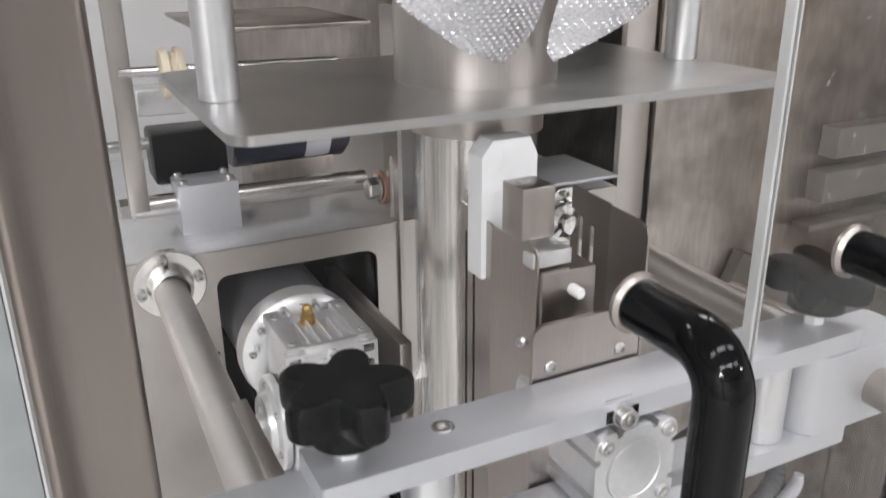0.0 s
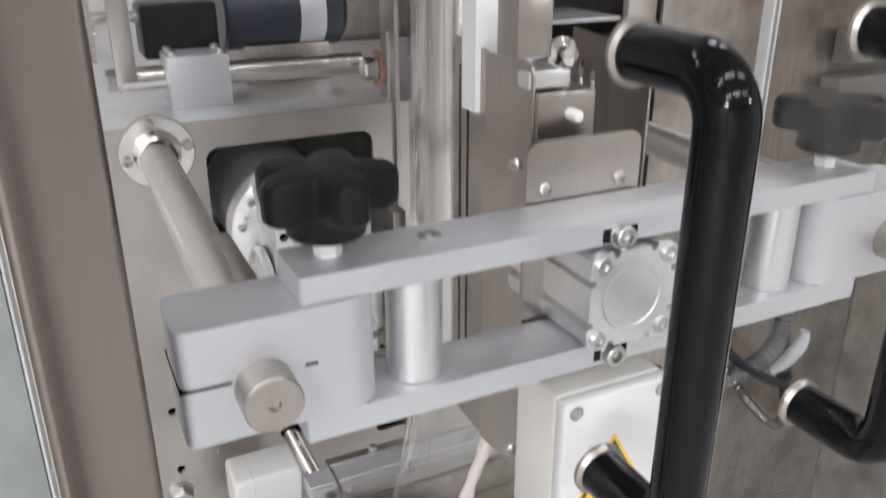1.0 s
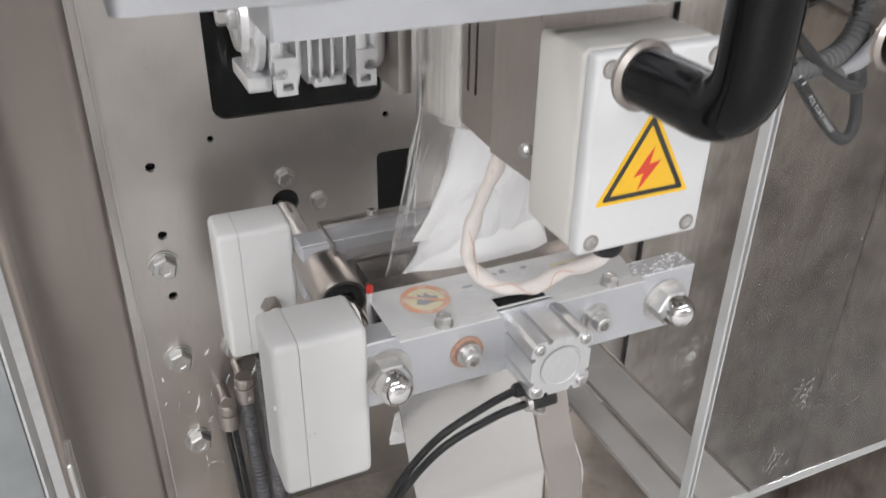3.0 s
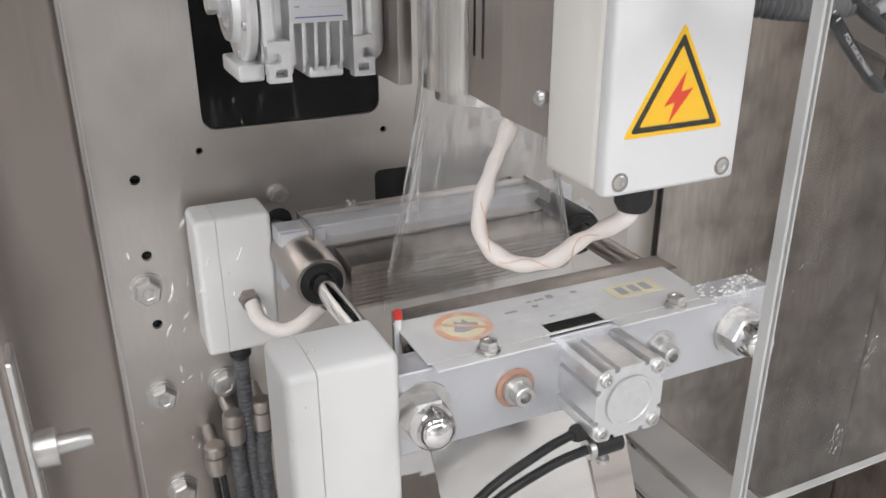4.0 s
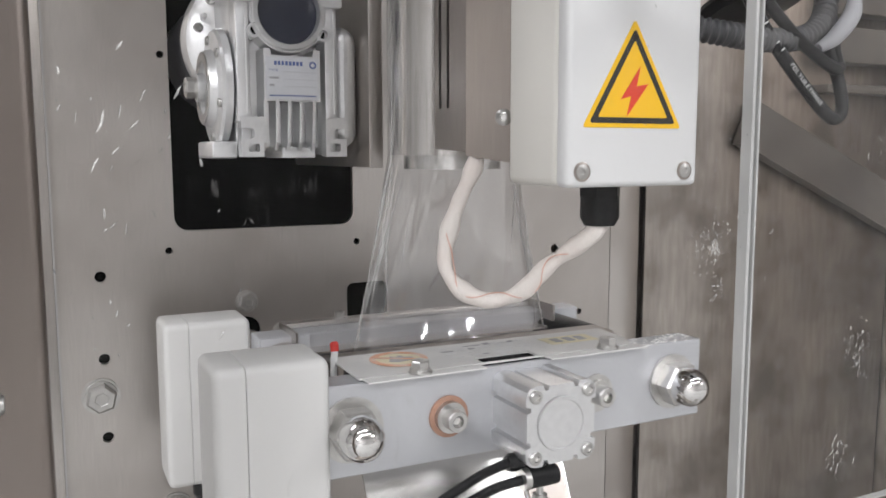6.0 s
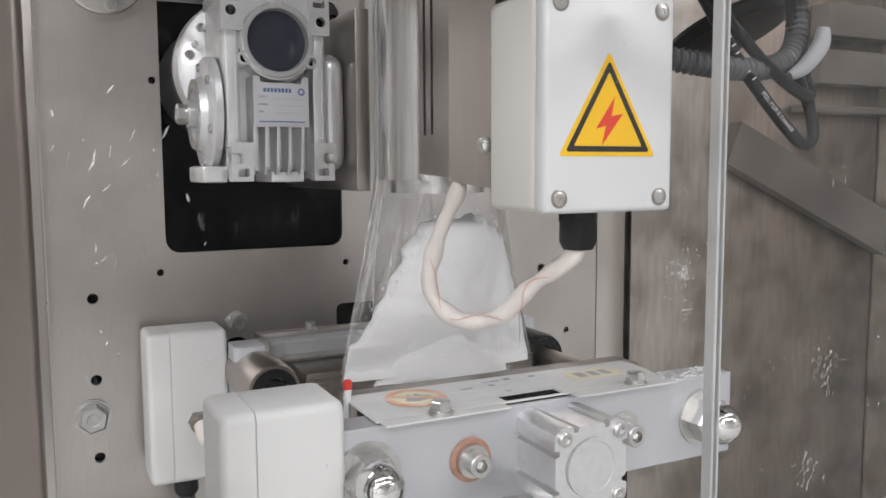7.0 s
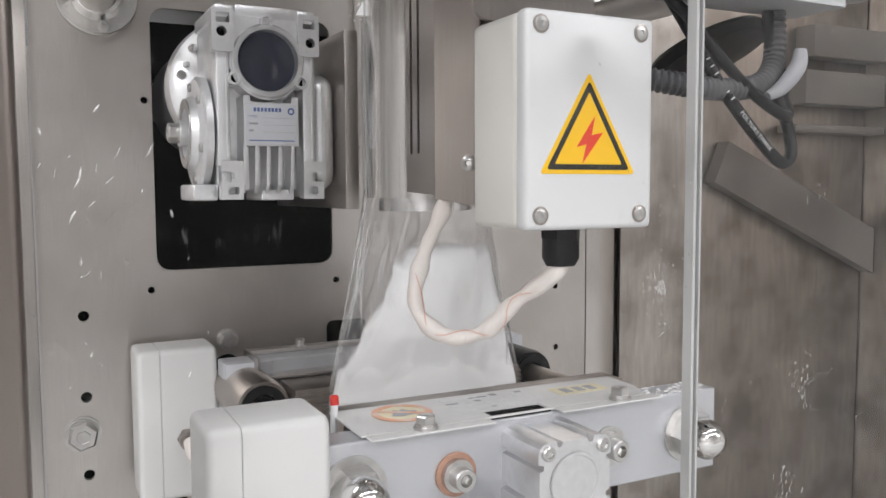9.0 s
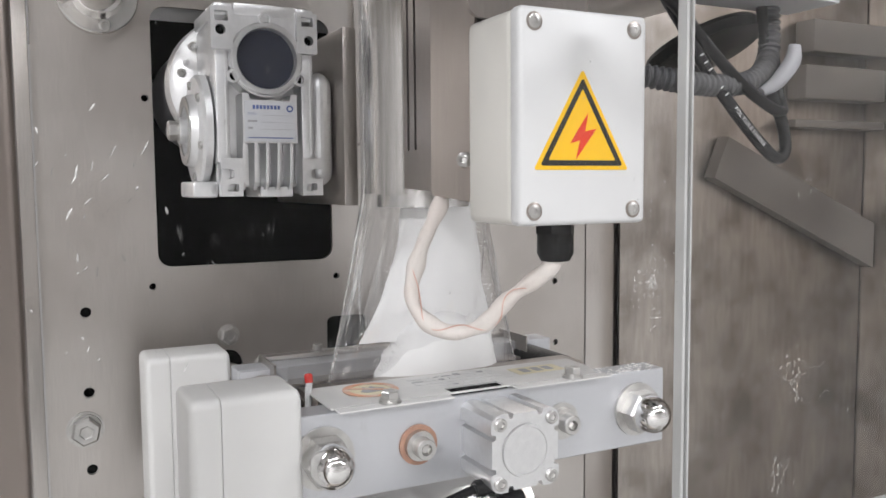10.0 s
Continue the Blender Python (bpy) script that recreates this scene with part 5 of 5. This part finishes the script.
random.seed(11)
for k in range(20):
    a0 = random.choice((random.uniform(70, 88), random.uniform(72, 84), random.uniform(136, 146)))
    z0 = random.uniform(0.88, 0.955)
    z1 = z0 - random.uniform(0.03, 0.09)
    drift = random.uniform(-9, 9)
    pts = []
    for i in range(10):
        z = z0 + (max(z1, 0.828) - z0) * i / 9
        ring = film_ring(z)
        f = (a0 + drift * i / 9) % 144
        p = ring[int(f)].lerp(ring[(int(f) + 1) % 144], f % 1)
        pts.append(p + Vector((0, -0.0006, 0)))
    wmax = random.uniform(0.0003, 0.0011)
    part("crease", sweep(B(), pts, lambda q: 0.0001 + wmax * math.sin(math.pi * q), 6), FILM_CREASE, film).visible_shadow = False


# ---- powder: one charge a cycle, a stream and the pile that grows below it ----
def outline_at(z):
    """Left and right limits and half depth of the settled powder at height z."""
    rx, ry, f = film_half(z)
    cx = TX + 0.004 * min(1, f)
    left, right = cx - rx * 0.985, cx + rx * 0.975
    if z > 0.846:
        left = max(left, 0.1545 + 0.047 * ((z - 0.846) / 0.080) ** 0.9)
    if z > 0.900:
        right = min(right, 0.2755 - 0.25 * (z - 0.900))
    return left, right, min(max(0.0050, ry * 0.90), 0.0165)


def solid(rings):
    bm = B()
    vs = [[bm.verts.new(q) for q in ring] for ring in rings]
    n = len(vs[0])
    for a, b in zip(vs, vs[1:]):
        for i in range(n):
            bm.faces.new((a[i], a[(i + 1) % n], b[(i + 1) % n], b[i]))
    bm.faces.new(vs[0][::-1])
    bm.faces.new(vs[-1])
    bmesh.ops.recalc_face_normals(bm, faces=bm.faces[:])
    return bm


def grains(bm, spots, seed):
    """Loose crumbs of powder that cling to the film along the edge of the charge."""
    random.seed(seed)
    for p in spots:
        for _ in range(6):
            q = Vector(p) + Vector((random.gauss(0, 0.0030), -abs(random.gauss(0, 0.0006)), random.gauss(0, 0.0030)))
            r = random.uniform(0.0002, 0.0008)
            ring = [bm.verts.new(q + Vector((r * math.cos(k * 1.2566), 0, r * math.sin(k * 1.2566)))) for k in range(5)]
            tip = [bm.verts.new(q + Vector((0, o * r * 0.6, 0))) for o in (-1, 1)]
            for k in range(5):
                bm.faces.new((ring[k], ring[(k + 1) % 5], tip[0]))
                bm.faces.new((ring[(k + 1) % 5], ring[k], tip[1]))
    return bm


def heap(seed):
    """The settled charge: it fills the flattened film and slopes away on one side."""
    n, m, top = 72, 56, 0.926
    rings, spots = [], []
    for k in range(m + 1):
        f = k / m
        z = 0.8195 + (top - 0.8195) * f
        left, right, ry = outline_at(z)
        cap = 1 if f < 0.90 else math.sqrt(max(0.0, 1 - ((f - 0.90) / 0.103) ** 2))
        ring = []
        for i in range(n):
            a = 2 * math.pi * i / n
            co, si = math.cos(a), math.sin(a)
            ex = math.copysign(abs(co) ** 0.72, co)
            q = Vector(((left + right) / 2 + (right - left) / 2 * ex * (0.55 + 0.45 * cap), TY + 0.004 + ry * si * (0.35 + 0.65 * cap), z))
            ragged = max(0.0, -ex) * min(1, max(0, (z - 0.84) / 0.03)) + max(0, f - 0.8) * 4 * (1 - abs(ex))
            q.x += ragged * 0.0075 * noise.noise(Vector((seed * 3.1, z * 85, 0))) + 0.0012 * noise.noise(q * 60 + Vector((seed, 0, 0)))
            q.z += max(0, f - 0.70) * 3.3 * (0.0110 * noise.noise(Vector((q.x * 55, seed * 2.3, 1))) + 0.0040 * noise.noise(Vector((q.x * 180, seed * 2.3, 4)))) + 0.011 * math.exp(-((q.x - 0.226) / 0.020) ** 2) * max(0, 1 - f * 5)
            q.y += 0.0010 * noise.noise(q * 45 + Vector((0, seed, 0))) + 0.0006 * noise.noise(q * 150) - 0.0006 * math.exp(-((q.x - 0.226 - (z - 0.82) * 0.10) / 0.005) ** 2) * si
            ring.append(q)
        rings.append(ring)
        if z > 0.845:
            spots += [ring[n // 2 + random.randint(-3, 6)], ring[n // 2 + random.randint(2, 9)]]
    spots += [rings[-2][random.randint(n // 2, n - 1)] for _ in range(30)]
    return grains(solid(rings), spots, seed)


def column(seed):
    """Powder falling out of the tube, spreading into a cone where it lands."""
    rings, spots = [], []
    for k in range(33):
        f = k / 32
        z = 0.790 + 0.113 * f
        r = 0.0285 + 0.026 * (1 - f) ** 2.2 - 0.004 * max(0, (f - 0.9) / 0.1) ** 2
        r = min(r, 0.058)
        cx = 0.2295 - 0.010 * (1 - f) ** 2
        ring = []
        for i in range(40):
            a = 2 * math.pi * i / 40
            q = Vector((cx + r * math.cos(a), TY + 0.003 + min(0.7 * r, 0.004 + 0.020 * f) * math.sin(a), z))
            q += Vector((1, 0.5, 0.5)) * 0.0022 * noise.noise(q * 60 + Vector((seed, 3, 0)))
            ring.append(q)
        rings.append(ring)
        spots += [ring[20], ring[0]]
    return grains(solid(rings), spots, seed + 50)


CLOSE = [0.70, 2.45, 4.20, 5.95, 7.70, 9.49]
charges = []
for k, c in enumerate(CLOSE):
    ch = thing("powder_charge", (TX, TY, 0.812), "white powder charge dropping through the film tube", "powder", "powder charges")
    pile = part("pile", heap(k), POWDER, ch, "", 80)
    stream = part("stream", column(k), POWDER, ch, "", 80)
    charges.append((c, ch, pile, stream))

# ---- loose conduits and hoses ----
for gx, gz, hose_x, corr in ((0.049, 0.632, 0.050, True), (0.030, 0.604, 0.032, False), (0.075, 0.64, 0.072, True)):
    cd = thing("wall_conduit", (gx, PLATE_Y, gz), "grey hose leaving a metal gland on the plate", "conduit", "plate conduits")
    part("stub", cyl(B(), (gx, PLATE_Y, gz + 0.006), (gx, PLATE_Y - 0.033, gz + 0.006), 0.0062), STEEL_MID, cd)
    part("gland", lathe(B(), (gx, PLATE_Y - 0.036, gz + 0.013), (0, 0, -1), [(0, 0), (0.0080, 0), (0.0096, 0.0015), (0.0098, 0.008), (0.0088, 0.0085), (0.0088, 0.011), (0.0104, 0.0115), (0.0106, 0.024), (0.0092, 0.025), (0.0092, 0.030), (0, 0.030)], 24), STEEL_MID, cd, "round metal gland")
    p = even(spline([(gx, PLATE_Y - 0.036, gz - 0.014), (hose_x, PLATE_Y - 0.037, gz - 0.06), (hose_x + 0.004, PLATE_Y - 0.036, gz - 0.16), (hose_x + 0.004, PLATE_Y - 0.036, gz - 0.28)], 8), 180)
    if corr:
        part("hose", sweep(B(), p, 0.0078, 12, 0.0013), GREY_HOSE, cd)
    else:
        for o in (-0.0035, 0.0035):
            part("wire", sweep(B(), [q + Vector((o, 0, 0)) for q in p[::6]], 0.003, 10), BLACK, cd)

rc = thing("corrugated_conduit", (0.31, 0.04, 1.02), "grey corrugated conduit behind the junction box", "conduit")
part("hose", sweep(B(), even(spline([(0.235, 0.075, 1.030), (0.262, 0.045, 1.025), (0.285, 0.032, 1.021), (0.310, 0.030, 1.019), (0.335, 0.030, 1.020), (0.355, 0.032, 1.026), (0.368, 0.036, 1.040), (0.372, 0.040, 1.068)], 8), 190), 0.0068, 12, 0.0011), GREY_HOSE, rc)
part("elbow", sweep(B(), spline([(0.240, 0.085, 1.030), (0.252, 0.058, 1.028), (0.268, 0.041, 1.0245)], 6), 0.0092, 14), GREY_HOSE, rc)
horn = B()
sweep(horn, spline([(0.352, 0.026, 1.016), (0.362, 0.024, 1.022), (0.372, 0.022, 1.034), (0.374, 0.022, 1.044)], 6), lambda q: 0.0028 + 0.0022 * math.sin(math.pi * min(1, q * 0.9)), 12)
part("sleeve_end", horn, GREY_PRINT, rc, "pale tape wrapped on the hose end")
ah = thing("air_hose_loop", (0.34, 0.03, 0.98), "black air hoses hanging in a loop, white print", "air hose")
part("hose", sweep(B(), even(spline([(0.282, 0.034, 1.069), (0.295, 0.031, 1.058), (0.313, 0.029, 1.040), (0.336, 0.026, 1.020), (0.358, 0.024, 1.007), (0.370, 0.026, 1.006), (0.374, 0.034, 1.02), (0.372, 0.040, 1.069)], 8), 60), 0.0034, 12), BLACK, ah)
hb_pts = even(spline([(0.290, 0.040, 1.069), (0.301, 0.034, 1.048), (0.313, 0.030, 1.027), (0.329, 0.025, 1.005), (0.346, 0.020, 0.985), (0.357, 0.018, 0.977), (0.366, 0.020, 0.983), (0.369, 0.026, 1.000), (0.367, 0.033, 1.02), (0.366, 0.040, 1.069)], 8), 90)
hose_b = part("hose", sweep(B(), hb_pts, 0.0036, 12), BLACK, ah)
def letter(parent, ch, p, t, u, size):
    """One printed character at p, running along t and facing u."""
    fc = bpy.data.curves.new("letter", "FONT")
    fc.body, fc.size, fc.align_x, fc.align_y = ch, size, "CENTER", "CENTER"
    fc.materials.append(PALE_PRINT if parent is not npl else BLUE_PRINT)
    ob = new("letter", fc)
    ob.parent = parent
    up = u.cross(t)
    m = Matrix((t, up, u)).transposed().to_4x4()
    m.translation = p - root_of(parent).location
    ob.matrix_basis = m
    return ob


for k, ch_ in enumerate("POLYURETHANE"):
    i0 = 31 + k
    p, q = hb_pts[i0], hb_pts[i0 + 1]
    t = (q - p).normalized()
    u = Vector((-0.45, -0.9, 0.1))
    u = (u - t * u.dot(t)).normalized()
    letter(hose_b, ch_, p + u * 0.0038, t, u, 0.0034)
for k, ch_ in enumerate("TYPE"):
    letter(npl, ch_, Vector((0.1065 + 0.0016 * k, GY - 0.0031, 1.0152)), Vector((1, 0, 0)), Vector((0, -1, 0)), 0.0024)
for i0 in (16, 18, 20, 25, 27):
    p, q = hb_pts[i0], hb_pts[i0 + 1]
    t = (q - p).normalized()
    u = Vector((-0.35, -0.9, 0.25))
    u = (u - t * u.dot(t)).normalized()
    c0 = p + u * 0.0036
    part("print_bar", sweep(B(), [c0 - t.cross(u) * 0.0012, c0 + t.cross(u) * 0.0012], 0.0004, 6), PALE_PRINT, hose_b)
kb = thing("guide_bracket", (0.34, 0.09, 1.04), "black plastic guide disc under the clamp frame", "bracket")
part("disc", lathe(B(), (0.350, 0.075, 1.052), (0.2, -0.4, -1), [(0, 0), (0.036, 0), (0.038, 0.003), (0.037, 0.009), (0.012, 0.014), (0, 0.014)], 36), BLACK, kb)
# added bars take the place of cartons reflected at the right
ct = thing("carton_rack", (0.8, 0.37, 1.0), "brown bars standing in for a reflected carton stack", "rack")
for z0, z1, x0 in ((1.066, 1.108, 0.832), (1.030, 1.040, 0.815), (1.125, 1.165, 0.845)):
    part("bar", box(B(), x0, 0.983, 0.395, 0.4245, z0, z1, 0.002), BRACE, ct)
# the brace's lighter tone is its light band painted in
br = thing("brace_bar", (0.7, 0.41, 0.9), "diagonal brace on the panel, its light band put into the colour", "brace")
bm = B()
sheet(bm, [(0.692, 0.968), (0.714, 1.017), (0.983, 0.905), (0.983, 0.845)], [], XZ(0.405), (0, 0.018, 0))
part("bar", bm, BRACE, br)
sc = thing("side_channel", (0.41, 0.2, 0.6), "grey steel channel along the lower side of the machine", "machine frame")
part("web", box(B(), 0.387, 0.433, -0.04, 0.40, 0.600, 0.606, 0.001), CHANNEL, sc, "pale grey upper flange")
part("lower_web", box(B(), 0.352, 0.381, -0.04, 0.40, 0.598, 0.604, 0.001), CHANNEL, sc)
# black strip paints the shaded gap between the two webs
part("flange", box(B(), 0.3815, 0.3865, -0.04, 0.40, 0.560, 0.596, 0.001), DARK, sc)
part("flange", box(B(), 0.4335, 0.4375, -0.04, 0.40, 0.566, 0.606, 0.001), STEEL_MID, sc)
solo("lower_tray", box(B(), -0.03, 0.52, 0.0, 0.40, 0.42, 0.425, 0.001), STEEL_DARK, "dark steel tray under the jaws", "tray")


def motions():
    # jaws: 47 mm stroke, closed for about 0.7 s in each cycle of 1.75 s
    front = [(0.0, 1.0)]
    for c in CLOSE:
        front += [(c - 0.06, 1.0), (c + 0.05, 0.0), (c + 0.70, 0.0), (c + 0.80, 1.0)]
    front = [(t, o) for t, o in front if t <= 10.0] + [(10.0, 0.0)]
    b0, b1 = fj.location.copy(), rj.location.copy()
    walk(fj, [(t, pose(b0.x, b0.y - 0.047 * o, b0.z)) for t, o in front])
    walk(rj, [(t, pose(b1.x, b1.y + 0.047 * o, b1.z)) for t, o in front])
    # powder: out of the tube, a rest on the closed jaws, down with the film, away
    for c, ch, pile, stream in charges:
        x, y, z = ch.location
        rows = [(0.0, 0.24), (c + 0.30, 0.24), (c + 0.44, 0.0), (c + 1.26, 0.0), (c + 1.36, -0.042), (c + 1.45, -0.088), (c + 1.55, -0.165),
                (c + 2.6, -0.165), (c + 2.8, -0.30), (c + 3.0, -0.34)]
        grow = [(0.0, -0.40), (c + 0.32, -0.40), (c + 0.40, -0.105), (c + 0.46, -0.055), (c + 0.55, -0.028), (c + 0.75, -0.010), (c + 1.0, 0.0)]
        fall = [(0.0, 0.05), (c + 0.30, 0.05), (c + 0.44, 0.062), (c + 0.86, 0.056), (c + 1.02, 0.024)]
        for t_list in (rows, grow, fall):
            while t_list[-1][0] > 10.0:
                t_list.pop()
            t_list.append((10.0, t_list[-1][1]))
        walk(ch, [(t, pose(x, y, z + o)) for t, o in rows])
        walk(pile, [(t, pose(0, 0, o)) for t, o in grow])
        walk(stream, [(t, pose(0, 0, o)) for t, o in fall])


motions()
